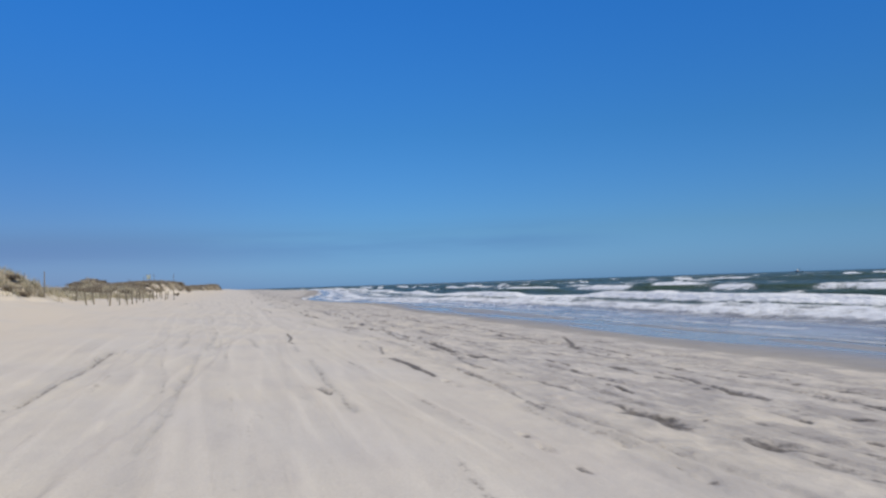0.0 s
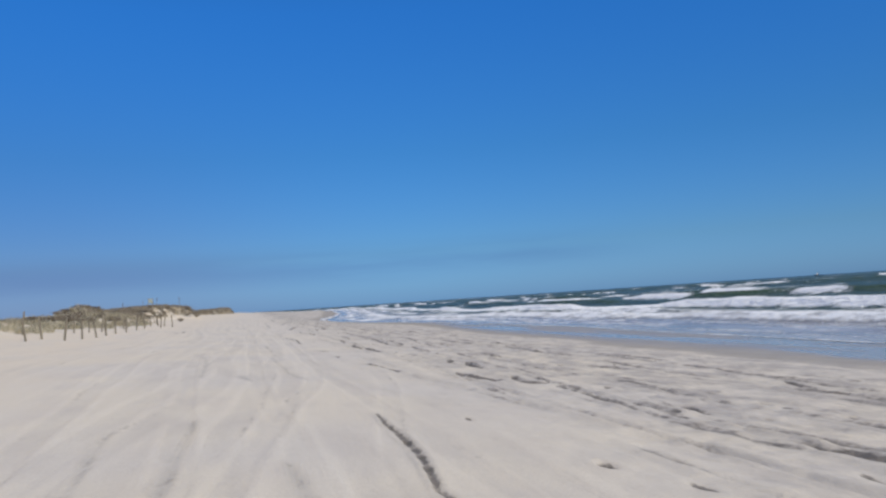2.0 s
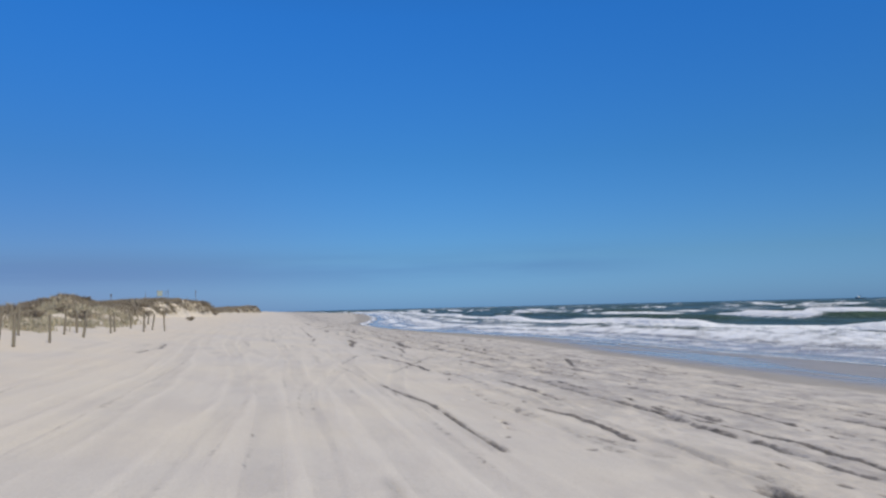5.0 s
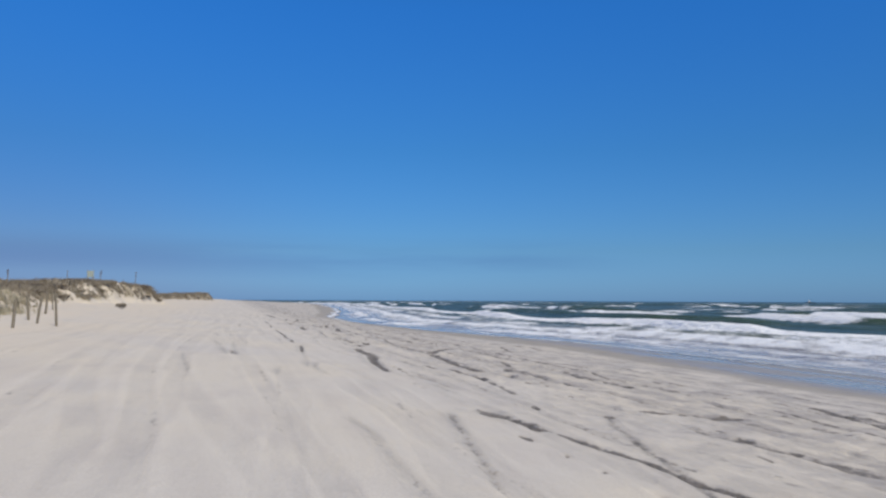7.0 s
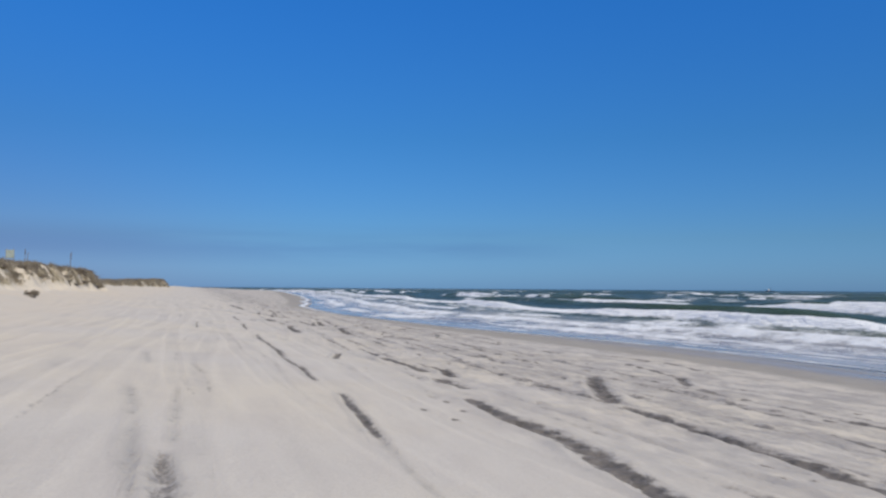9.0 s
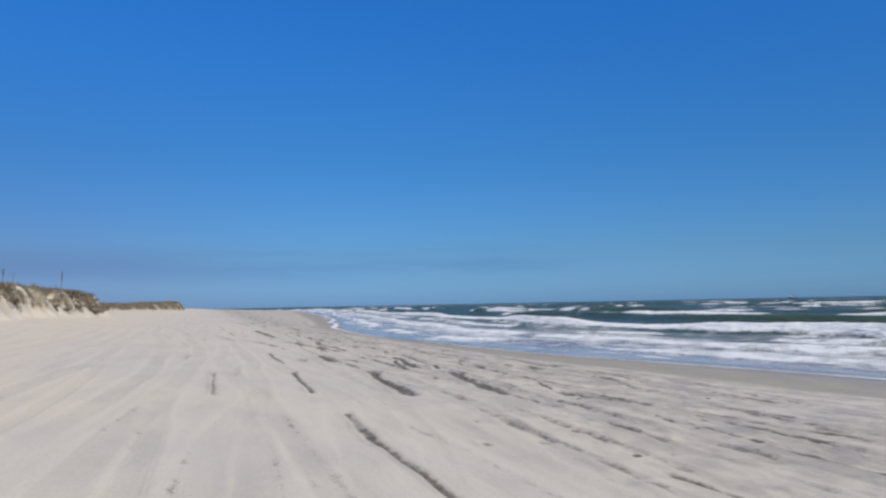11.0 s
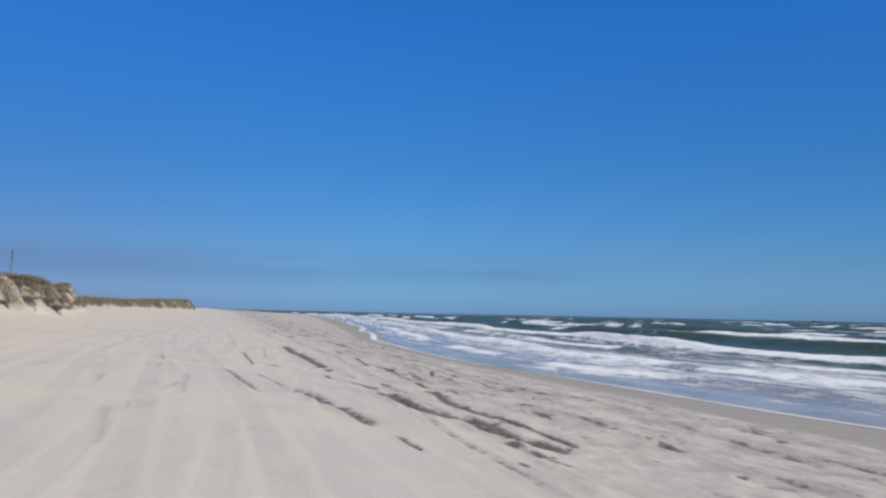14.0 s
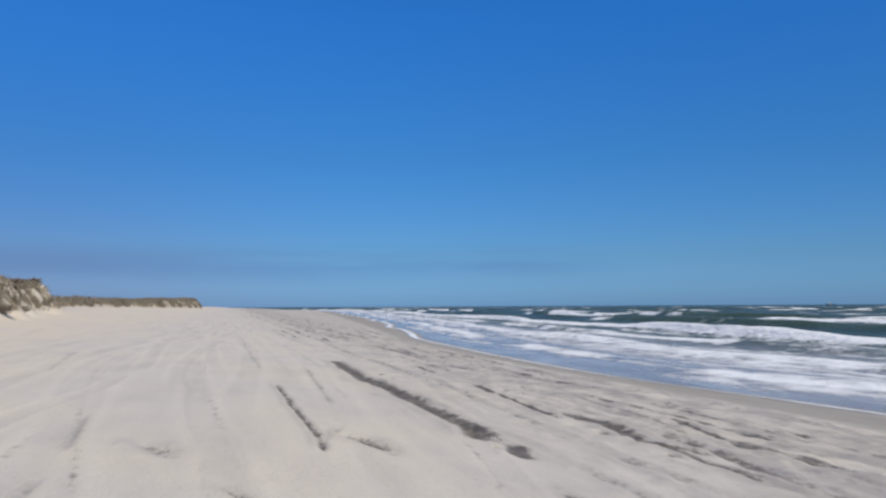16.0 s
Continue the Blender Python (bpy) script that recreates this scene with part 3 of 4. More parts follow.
def sand_material():
    mat, nt, sh = material("sand")
    broad = noise_at(nt, 0.16, 3)
    mid = noise_at(nt, 1.1, 5, (1, 0.35, 1))
    grain = noise_at(nt, 38.0, 3)
    fleck = noise_at(nt, 9.0, 6, (1, 0.5, 1), 0.7)
    col = mix(nt, remap(nt, broad, 0.35, 0.65), (0.555, 0.497, 0.406), (0.515, 0.473, 0.415))
    col = mix(nt, remap(nt, mid, 0.42, 0.72, 0, 0.5), col, (0.44, 0.395, 0.35))
    lanes = noise_at(nt, 1.7, 4, (1, 0.035, 1), 0.6)
    col = mix(nt, remap(nt, lanes, 0.5, 0.72, 0, 0.24), col, (0.40, 0.365, 0.325))
    col = mix(nt, remap(nt, lanes, 0.47, 0.3, 0, 0.26), col, (0.56, 0.52, 0.46))
    # warmer blown sand towards the dunes
    warm = noise_at(nt, 0.33, 4, (1, 0.5, 1), 0.6)
    col = mix(nt, calc(nt, 'MULTIPLY', attr(nt, 'blown'), remap(nt, warm, 0.3, 0.62, 0.2, 0.95)), col, (0.572, 0.495, 0.388))
    loose = calc(nt, 'MAXIMUM', calc(nt, 'MULTIPLY', attr(nt, 'packed'), -1.0), 0.0)
    col = mix(nt, loose, col, (0.66, 0.60, 0.51))
    firm = calc(nt, 'MAXIMUM', attr(nt, 'packed'), 0.0)
    col = mix(nt, calc(nt, 'MULTIPLY', firm, remap(nt, mid, 0.25, 0.7, 0.25, 0.95)), col, (0.335, 0.316, 0.29))
    mineral = calc(nt, "MULTIPLY", attr(nt, "mineral"), remap(nt, noise_at(nt, 1.2, 6, (1, 0.5, 1), 0.68), 0.38, 0.63, 0.05, 1.0))
    col = mix(nt, mineral, col, (0.27, 0.25, 0.232))
    col = mix(nt, remap(nt, grain, 0.35, 0.75, 0, 0.35), col, (0.36, 0.32, 0.28))
    col = mix(nt, remap(nt, fleck, 0.62, 0.78, 0, 0.35), col, (0.30, 0.27, 0.24))
    # dark mineral sand together with the painted shade of ruts and hollows
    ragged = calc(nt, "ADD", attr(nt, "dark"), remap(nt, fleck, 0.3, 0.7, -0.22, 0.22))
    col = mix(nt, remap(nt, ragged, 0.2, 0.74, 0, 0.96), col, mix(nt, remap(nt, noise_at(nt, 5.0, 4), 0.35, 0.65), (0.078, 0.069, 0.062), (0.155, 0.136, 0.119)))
    lumps = noise_at(nt, 5.5, 5, (1, 0.55, 1), 0.62)
    trod = calc(nt, 'MAXIMUM', calc(nt, 'MULTIPLY', attr(nt, 'mineral'), 0.7), firm)
    col = mix(nt, calc(nt, 'MULTIPLY', trod, remap(nt, lumps, 0.54, 0.70, 0, 0.45)), col, (0.17, 0.155, 0.14))
    wet = attr(nt, "wet")
    col = mix(nt, remap(nt, wet, 0.0, 1.0, 0, 0.8), col, (0.255, 0.232, 0.198))
    litter = noise_at(nt, 3.0, 6, (1, 1, 1), 0.7)
    col = mix(nt, calc(nt, "MULTIPLY", attr(nt, "plants"), remap(nt, litter, 0.36, 0.6, 0.3, 0.92)), col, (0.20, 0.165, 0.10))
    nt.links.new(col, sh.inputs["Base Color"])
    soaked = attr(nt, "soaked")
    rough = calc(nt, "SUBTRACT", 0.95, calc(nt, "MULTIPLY", soaked, 0.78))
    nt.links.new(rough, sh.inputs["Roughness"])
    dryness = calc(nt, "SUBTRACT", 1.0, calc(nt, "MULTIPLY", soaked, 0.9))
    n1 = bump(nt, calc(nt, "MULTIPLY", mid, dryness), 0.5, 0.09)
    n1 = bump(nt, calc(nt, 'MULTIPLY', calc(nt, 'MULTIPLY', lumps, trod), dryness), 0.7, 0.10, n1)
    n2 = bump(nt, calc(nt, "MULTIPLY", fleck, dryness), 0.5, 0.03, n1)
    nt.links.new(bump(nt, grain, 0.25, 0.008, n2), sh.inputs["Normal"])
    return mat


def sea_material():
    mat, nt, sh = material("sea_water")
    big = noise_at(nt, 0.35, 5, (1.0, 0.35, 1), 0.6)
    chop = noise_at(nt, 1.6, 5, (1.0, 0.5, 1), 0.6)
    lace = noise_at(nt, 1.1, 8, (1.0, 0.45, 1), 0.68)
    speck = noise_at(nt, 6.0, 5, (1, 0.6, 1), 0.7)
    shallow = attr(nt, "shallow")
    face = attr(nt, "face")
    col = mix(nt, remap(nt, big, 0.35, 0.7), (0.038, 0.066, 0.063), (0.058, 0.093, 0.086))
    col = mix(nt, calc(nt, "MULTIPLY", face, 0.8), col, (0.055, 0.082, 0.045))
    silt = noise_at(nt, 0.55, 5, (1.0, 0.22, 1), 0.62)
    col = mix(nt, shallow, col, mix(nt, remap(nt, silt, 0.36, 0.62), (0.36, 0.35, 0.345), (0.235, 0.215, 0.20)))
    foam = calc(nt, "ADD", attr(nt, "foam"), calc(nt, 'ADD', remap(nt, lace, 0.28, 0.72, -0.32, 0.32), remap(nt, speck, 0.3, 0.7, -0.16, 0.16)))
    foam = remap(nt, foam, 0.2, 0.9)
    white = mix(nt, remap(nt, speck, 0.3, 0.7), (0.84, 0.84, 0.83), (0.60, 0.63, 0.66))
    col = mix(nt, foam, col, white)
    nt.links.new(col, sh.inputs["Base Color"])
    nt.links.new(calc(nt, "ADD", calc(nt, "SUBTRACT", 0.36, calc(nt, "MULTIPLY", shallow, 0.18)), calc(nt, "MULTIPLY", foam, 0.5)), sh.inputs["Roughness"])
    sh.inputs["IOR"].default_value = 1.33
    nt.links.new(calc(nt, "ADD", 0.08, calc(nt, "MULTIPLY", shallow, 0.08)), sh.inputs["Specular IOR Level"])
    calm = calc(nt, "SUBTRACT", 1.0, calc(nt, "MULTIPLY", shallow, 0.85))
    n1 = bump(nt, calc(nt, "MULTIPLY", big, calm), 0.8, 0.9)
    n2 = bump(nt, calc(nt, "MULTIPLY", chop, calm), 0.8, 0.25, n1)
    nt.links.new(bump(nt, calc(nt, "MULTIPLY", speck, foam), 0.5, 0.08, n2), sh.inputs["Normal"])
    return mat


def plant_material(name, dead, green, dark):
    mat, nt, sh = material(name)
    geo = nt.nodes.new("ShaderNodeNewGeometry")
    rnd = geo.outputs["Random Per Island"]
    patch = noise_at(nt, 0.35, 3)
    col = mix(nt, remap(nt, rnd, 0.1, 0.9), dead, green)
    col = mix(nt, remap(nt, patch, 0.4, 0.65, 0, 0.7), col, dark)
    nt.links.new(col, sh.inputs["Base Color"])
    sh.inputs["Roughness"].default_value = 0.8
    return mat


def wood_material(name, light, shade):
    mat, nt, sh = material(name)
    grain = noise_at(nt, 14.0, 6, (6, 6, 0.5), 0.65)
    stain = noise_at(nt, 2.2, 3)
    info = nt.nodes.new("ShaderNodeObjectInfo")
    col = mix(nt, remap(nt, grain, 0.3, 0.7), light, shade)
    col = mix(nt, remap(nt, stain, 0.45, 0.75, 0, 0.5), col, (0.11, 0.10, 0.07))
    col = mix(nt, calc(nt, "MULTIPLY", info.outputs["Random"], 0.35), col, (0.15, 0.125, 0.09))
    nt.links.new(col, sh.inputs["Base Color"])
    sh.inputs["Roughness"].default_value = 0.85
    nt.links.new(bump(nt, grain, 0.5, 0.01), sh.inputs["Normal"])
    return mat


def paint_material(name, colour, rough=0.6):
    mat, nt, sh = material(name)
    worn = noise_at(nt, 1.4, 5)
    nt.links.new(mix(nt, remap(nt, worn, 0.4, 0.75, 0, 0.5), colour, tuple(0.6 * c for c in colour)), sh.inputs["Base Color"])
    sh.inputs["Roughness"].default_value = rough
    return mat


SAND = sand_material()
WATER = sea_material()
GRASS = plant_material("dune_grass", (0.40, 0.355, 0.265), (0.245, 0.23, 0.155), (0.20, 0.17, 0.125))
BROWN_GRASS = plant_material("brown_grass", (0.27, 0.225, 0.17), (0.18, 0.16, 0.115), (0.13, 0.105, 0.08))
SCRUB = plant_material("scrub", (0.215, 0.175, 0.135), (0.165, 0.14, 0.10), (0.13, 0.105, 0.085))
POST_WOOD = wood_material("weathered_wood", (0.20, 0.175, 0.13), (0.13, 0.11, 0.085))
PALE_BOARD = wood_material("pale_board", (0.36, 0.43, 0.40), (0.31, 0.37, 0.345))
SIGN_FACE = paint_material("sign_paint", (0.10, 0.11, 0.13))
HULL = paint_material("hull_paint", (0.03, 0.035, 0.05))
CABIN = paint_material("cabin_paint", (0.55, 0.55, 0.55))


# ---- building helpers ----
def part(name, bm, mat, parent, label=""):
    me = bpy.data.meshes.new(name)
    bm.to_mesh(me)
    bm.free()
    me.materials.append(mat)
    ob = new(name, me)
    ob.parent = parent
    return tagged(ob, label)


def sheet(name, X, Y, Z, mat, attributes):
    """One mesh from grids of places, with a smooth finish and named values at its points."""
    n, m = X.shape
    me = bpy.data.meshes.new(name)
    co = np.stack([X, Y, Z], -1).reshape(-1, 3).astype(np.float32)
    idx = np.arange(n * m).reshape(n, m)
    quads = np.stack([idx[:-1, :-1], idx[:-1, 1:], idx[1:, 1:], idx[1:, :-1]], -1).reshape(-1, 4).astype(np.int32)
    me.vertices.add(n * m)
    me.vertices.foreach_set("co", co.ravel())
    me.loops.add(quads.size)
    me.loops.foreach_set("vertex_index", quads.ravel())
    me.polygons.add(len(quads))
    me.polygons.foreach_set("loop_start", np.arange(0, quads.size, 4, dtype=np.int32))
    me.polygons.foreach_set("loop_total", np.full(len(quads), 4, dtype=np.int32))
    me.polygons.foreach_set("use_smooth", np.ones(len(quads), dtype=bool))
    me.update(calc_edges=True)
    me.validate()
    for key, values in attributes.items():
        a = me.attributes.new(key, "FLOAT", "POINT")
        a.data.foreach_set("value", values.ravel().astype(np.float32))
    me.materials.append(mat)
    return new(name, me)


def spread(*runs):
    """Stations from runs of (start, end, step)."""
    return np.unique(np.concatenate([np.arange(a, b, s) for a, b, s in runs]).round(3))


# ---- ground ----
def build_ground():
    xs = np.concatenate([[-4800, -2000, -900, -400, -250, -190, -150, -125],
                         spread((-105, -60, 4.0), (-60, -34, 1.6), (-34, -17, 0.7), (-17, -9, 0.3), (-9, -4, 0.11), (-4, 9, 0.042), (9, 14, 0.09), (14, 20, 0.3), (20, 34, 0.7), (34, 70, 3)),
                         [80, 100, 140, 220, 400, 900, 2000, 4800]])
    ys = np.concatenate([[-1500, -600, -250, -120, -60, -30, -15],
                         spread((-8, 3, 0.5), (3, 165, 0.115), (165, 185, 0.2), (185, 240, 0.5), (240, 340, 1.2), (340, 700, 4)),
                         [720, 760, 820, 900, 1000, 1150, 1300, 1700, 2400, 3500, 4800]])
    X, Y = np.meshgrid(xs, ys)
    z, dark, wet, plants, packed = land(X, Y)
    soaked = step(np.interp(Y, (100, 145), (-0.05, 0.45)), np.interp(Y, (100, 145), (0.4, 1.0)), (X - dry_edge(Y)) / np.maximum(waterline(Y) - dry_edge(Y), 1))
    soaked = soaked * (0.62 + 0.38 * step(0.40, 0.58, fbm(X / 1.3, Y / 13.0, 3, 66)))
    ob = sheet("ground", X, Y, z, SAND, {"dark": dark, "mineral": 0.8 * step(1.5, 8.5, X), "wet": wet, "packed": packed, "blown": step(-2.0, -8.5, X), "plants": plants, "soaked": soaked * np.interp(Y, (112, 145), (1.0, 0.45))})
    tagged(ob, "pale wheel-rutted beach sand rising to low dunes", "beach", kind="structure")


build_ground()


# ---- sea ----
# wave rows: distance from the waterline, height, share that breaks, front and back widths
WAVES = [(5.2, 0.15, 0.52, 0.9, 2.6), (10.5, 0.42, 0.82, 1.0, 3.2), (17.0, 0.36, 0.50, 1.0, 3.2), (25.5, 0.72, 0.86, 1.1, 3.6),
         (43.0, 0.85, 0.26, 1.4, 6.0), (66.0, 0.85, 0.42, 1.3, 5.5), (90.0, 0.8, 0.36, 1.5, 6.5), (122.0, 0.7, 0.26, 1.5, 8.0),
         (166.0, 0.7, 0.22, 1.6, 9.0), (220.0, 0.8, 0.20, 1.7, 10.0), (290.0, 0.8, 0.18, 1.9, 12.0), (380.0, 0.8, 0.16, 2.2, 14.0)]


def build_sea():
    us = np.concatenate([spread((-1.2, 34, 0.3), (34, 110, 0.7), (110, 420, 2.2), (420, 900, 15)),
                         [950, 1100, 1400, 1900, 2700, 3800, 4900]])
    ys = np.concatenate([[-400, -150, -60], spread((-30, 320, 0.8), (320, 520, 1.6), (520, 1000, 5)),
                         [1050, 1150, 1300, 1600, 2100, 2800, 3700, 4900]])
    U, Y = np.meshgrid(us, ys)
    near = np.exp(-np.maximum(U, 0) / 45)
    X = waterline(Y) * near + np.interp(Y, (-400, 300, 650, 1000, 5000), (26, 28, 60, 0, -2490)) * (1 - near) + U
    z = np.zeros_like(X)
    foam = np.zeros_like(X)
    face = np.zeros_like(X)
    for k, (c, high, share, front, back) in enumerate(WAVES):
        line = c + (0.16 * c + 1.2) * (fbm(0 * Y + k * 3.3, Y / (18 + 0.35 * c), 2, 200 + k) - 0.5) * 1.3
        d = U - line
        strength = 0.45 + 0.75 * step(0.3, 0.7, vnoise(0 * Y + k, Y / (16 + 0.22 * c), 230 + k))
        prof = np.where(d < 0, np.exp(-(d / front) ** 2), np.exp(-(d / back) ** 2))
        z += high * strength * prof
        breaks = step(1 - share - 0.07, 1 - share + 0.10, 0.15 + 0.7 * vnoise(0 * Y + k * 1.9, Y / (9 + 0.16 * c), 260 + k)
                      + 0.15 * vnoise(0 * Y, Y / (2.3 + 0.06 * c), 290 + k))
        if c < 8:
            breaks = breaks * (0.35 + 0.65 * step(112, 140, Y))
        roll = step(-2.0 * front, -1.0 * front, d) * (1 - step(0.0, (0.3 if c < 40 else 0.12) * back, d))
        apron = step(-3.5 * front, -2.0 * front, d) * (1 - step(-1.0 * front, 0.0, d)) * 0.3
        foam = np.maximum(foam, breaks * np.maximum(roll * (0.78 if c < 25 else 1.0), apron))
        z += breaks * roll * high * (0.24 * (fbm(U / 0.9, Y / 1.8, 3, 310 + k) - 0.3) + 0.12)
        z -= 0.22 * high * strength * np.exp(-((d + 3.2 * front) / (1.6 * front)) ** 2)
        if c > 12:
            face = np.maximum(face, (1 - breaks) * step(-1.6 * front, -0.3 * front, d) * (1 - step(-0.2 * front, 0.3 * front, d)) * strength)
    inner = step(1.0, 6.0, U) * (1 - step(20, 27, U))
    foam = np.maximum(foam, inner * (0.05 + 0.16 * step(100, 145, Y) + 0.20 * step(0.4, 0.7, fbm(U / 1.6, Y / 9.0, 4, 340))))
    streaks = step(0.50, 0.60, fbm(U / 0.9, Y / 8.0, 4, 341)) * step(0.36, 0.56, fbm(U / 4.0, Y / 30.0, 2, 342))
    foam = np.maximum(foam, step(0.6, 2.0, U) * (1 - step(8, 11, U)) * streaks * (0.42 + 0.12 * step(100, 145, Y)))
    # the broad belt of white water between the two lines of breakers
    Ub = U + 5.0 * (fbm(0 * Y, Y / 23.0, 3, 345) - 0.5)
    near_edge = np.interp(Y, (112, 145), (9.5, 4.0))
    belt = step(near_edge, near_edge + 3.5, Ub) * (1 - step(26.0, 28.5, Ub))
    slack = step(0.46, 0.58, fbm(U / 4.2, Y / 26.0, 3, 347)) * step(120, 150, Y) + 0.7 * step(0.54, 0.66, fbm(U / 3.4, Y / 26.0, 3, 348))
    foam = np.maximum(foam, belt * (0.52 + 0.5 * (fbm(U / 1.3, Y / 4.5, 3, 346) - 0.5)) * (1 - 0.8 * np.minimum(slack, 1.0)))
    outer = step(60, 160, U) * (1 - step(900, 1500, U))
    foam = np.maximum(foam, outer * 0.95 * step(0.66, 0.72, fbm(U / 9.0, Y / 24.0, 3, 350)))
    z += 0.25 * step(15, 60, U) * (fbm(U / 4.0, Y / 7.0, 4, 360) - 0.5)
    lace = 1 - step(0.0, np.interp(Y, (110, 150), (0.45, 0.8)), np.abs(U + 0.6))
    foam = np.maximum(foam, np.interp(Y, (110, 150), (0.6, 0.95)) * lace)
    thread = 1 - step(0.1, 0.5, np.abs(U - 3.2 - 2.4 * (fbm(0 * Y, Y / 17.0, 3, 371) - 0.5)))
    foam = np.maximum(foam, 0.55 * thread * step(0.4, 0.6, vnoise(0 * Y, Y / 11.0, 372)))
    shallow = 1 - step(2.0, 24.0, U)
    swash = step(-1.0, 1.0, U)
    Z = SEA + 0.02 + z * step(-1.0, 3.0, U) - 0.02 * (1 - swash)
    Z = np.where(U < 0, land(X, Y, False)[0] + 0.012, Z)
    ob = sheet("sea", X, Y, Z, WATER, {"foam": foam, "face": face, "shallow": shallow})
    tagged(ob, "rough green-blue sea with white breakers and foam", "sea", kind="structure")


build_sea()


# ---- dune grass and scrub ----
def blades(name, roots, heights, lean, count, width, mat, label, seed):
    """Clumps of bent blades as one mesh."""
    rng = np.random.default_rng(seed)
    n = len(roots) * count
    root = np.repeat(roots, count, axis=0) + np.concatenate([rng.normal(0, 0.10, (n, 2)), np.zeros((n, 1))], 1)
    high = np.repeat(heights, count) * rng.uniform(0.55, 1.15, n)
    ang = rng.uniform(0, 2 * np.pi, n)
    out = np.stack([np.cos(ang), np.sin(ang)], 1) * (high * rng.uniform(0.15, 0.75, n))[:, None] + np.array(lean) * high[:, None]
    side = np.stack([-np.sin(ang), np.cos(ang), np.zeros(n)], 1) * (width * rng.uniform(0.7, 1.4, n))[:, None]
    mid = root + np.concatenate([out * 0.35, (high * 0.62)[:, None]], 1)
    tip = root + np.concatenate([out, high[:, None]], 1)
    co = np.stack([root - side, root + side, mid - side * 0.8, mid + side * 0.8, tip], 1).reshape(-1, 3)
    base = np.arange(n)[:, None] * 5
    tris = np.concatenate([base + np.array([[0, 1, 3]]), base + np.array([[0, 3, 2]]), base + np.array([[2, 3, 4]])], 0)
    me = bpy.data.meshes.new(name)
    me.from_pydata(co.tolist(), [], tris.tolist())
    me.materials.append(mat)
    return tagged(new(name, me), label, "grass", kind="stuff")


def plant_dunes():
    rng = np.random.default_rng(11)
    roots = []
    for a, b, tries in ((20, 130, 11000), (130, 238, 21000), (238, 430, 12000)):
        y = rng.uniform(a, b, tries)
        x = dune_foot(y) + np.where((y > 60) & (y < 120), 2.2, 0.6) - rng.uniform(0, 1, tries) ** 1.3 * np.where(y < 235, 13, 16)
        z, _, _, plants, _ = land(x, y, False)
        keep = rng.uniform(0, 1, tries) < plants * (0.35 + 0.65 * step(0.38, 0.55, fbm(x / 2.0, y / 2.0, 3, 90)))
        roots.append(np.stack([x, y, z - 0.03], 1)[keep])
    # the sparse cover behind the first ridge
    y = rng.uniform(10, 400, 15000)
    x = dune_foot(y) - 11 - rng.uniform(0, 1, 15000) ** 1.5 * 60
    z = land(x, y, False)[0]
    keep = rng.uniform(0, 1, 15000) < step(0.40, 0.55, fbm(x / 3.0, y / 3.0, 3, 95))
    roots.append(np.stack([x, y, z - 0.03], 1)[keep])
    for k, r in enumerate(roots):
        high = rng.uniform(0.22, 0.55, len(r)) * (1.0 if k < 2 else 1.5 if k < 3 else 1.1) * np.where(r[:, 1] < 68, 1.7, 1.0)
        blades("dune_grass", r, high, (-0.12, 0.08), 11 if k < 2 else 10 if k < 3 else 7, 0.016 if k < 2 else 0.035, BROWN_GRASS if k in (1, 2) else GRASS,
               "dry tan and olive beach grass on the dunes", 20 + k)


plant_dunes()


def shrub(x, y, size, high, seed):
    """A low bush of forking twigs with small leaves."""
    rng = random.Random(seed)
    root = new("shrub")
    root.location = (x, y, land_z(x, y) - 0.05)
    twigs, leaves = bmesh.new(), bmesh.new()

    def stick(a, b, r):
        side = (b - a).cross(Vector((0.3, 0.7, 0.2))).normalized()
        up = side.cross(b - a).normalized()
        ring = []
        for p, rr in ((a, r), (b, r * 0.6)):
            ring.append([twigs.verts.new(p + (side * math.cos(w) + up * math.sin(w)) * rr) for w in (0, 2.1, 4.2)])
        for k in range(3):
            twigs.faces.new((ring[0][k], ring[0][(k + 1) % 3], ring[1][(k + 1) % 3], ring[1][k]))
    for _ in range(int(22 * size)):
        w = rng.uniform(0, 6.28)
        a = Vector((rng.uniform(-0.25, 0.25) * size, rng.uniform(-0.25, 0.25) * size, 0))
        b = a + Vector((math.cos(w) * 0.45 * size * rng.random(), math.sin(w) * 0.45 * size * rng.random(), high * rng.uniform(0.35, 0.6)))
        stick(a, b, 0.018)
        for _ in range(4):
            c = b + Vector((rng.gauss(0, 0.22) * size, rng.gauss(0, 0.22) * size, high * rng.uniform(0.1, 0.5)))
            stick(b, c, 0.009)
            for _ in range(9):
                p = b.lerp(c, rng.uniform(0.3, 1.0)) + Vector((rng.gauss(0, 0.07), rng.gauss(0, 0.07), rng.gauss(0, 0.06)))
                u = Vector((rng.gauss(0, 1), rng.gauss(0, 1), rng.gauss(0, 1))).normalized() * 0.05
                v = u.cross(Vector((rng.gauss(0, 1), rng.gauss(0, 1), 1))).normalized() * 0.028
                leaves.faces.new([leaves.verts.new(q) for q in (p - u, p + v, p + u, p - v)])
    part("twigs", twigs, SCRUB, root)
    part("foliage", leaves, SCRUB, root)
    return tagged(root, "low brown leafless dune shrub on sand", "shrub", "dune shrubs")


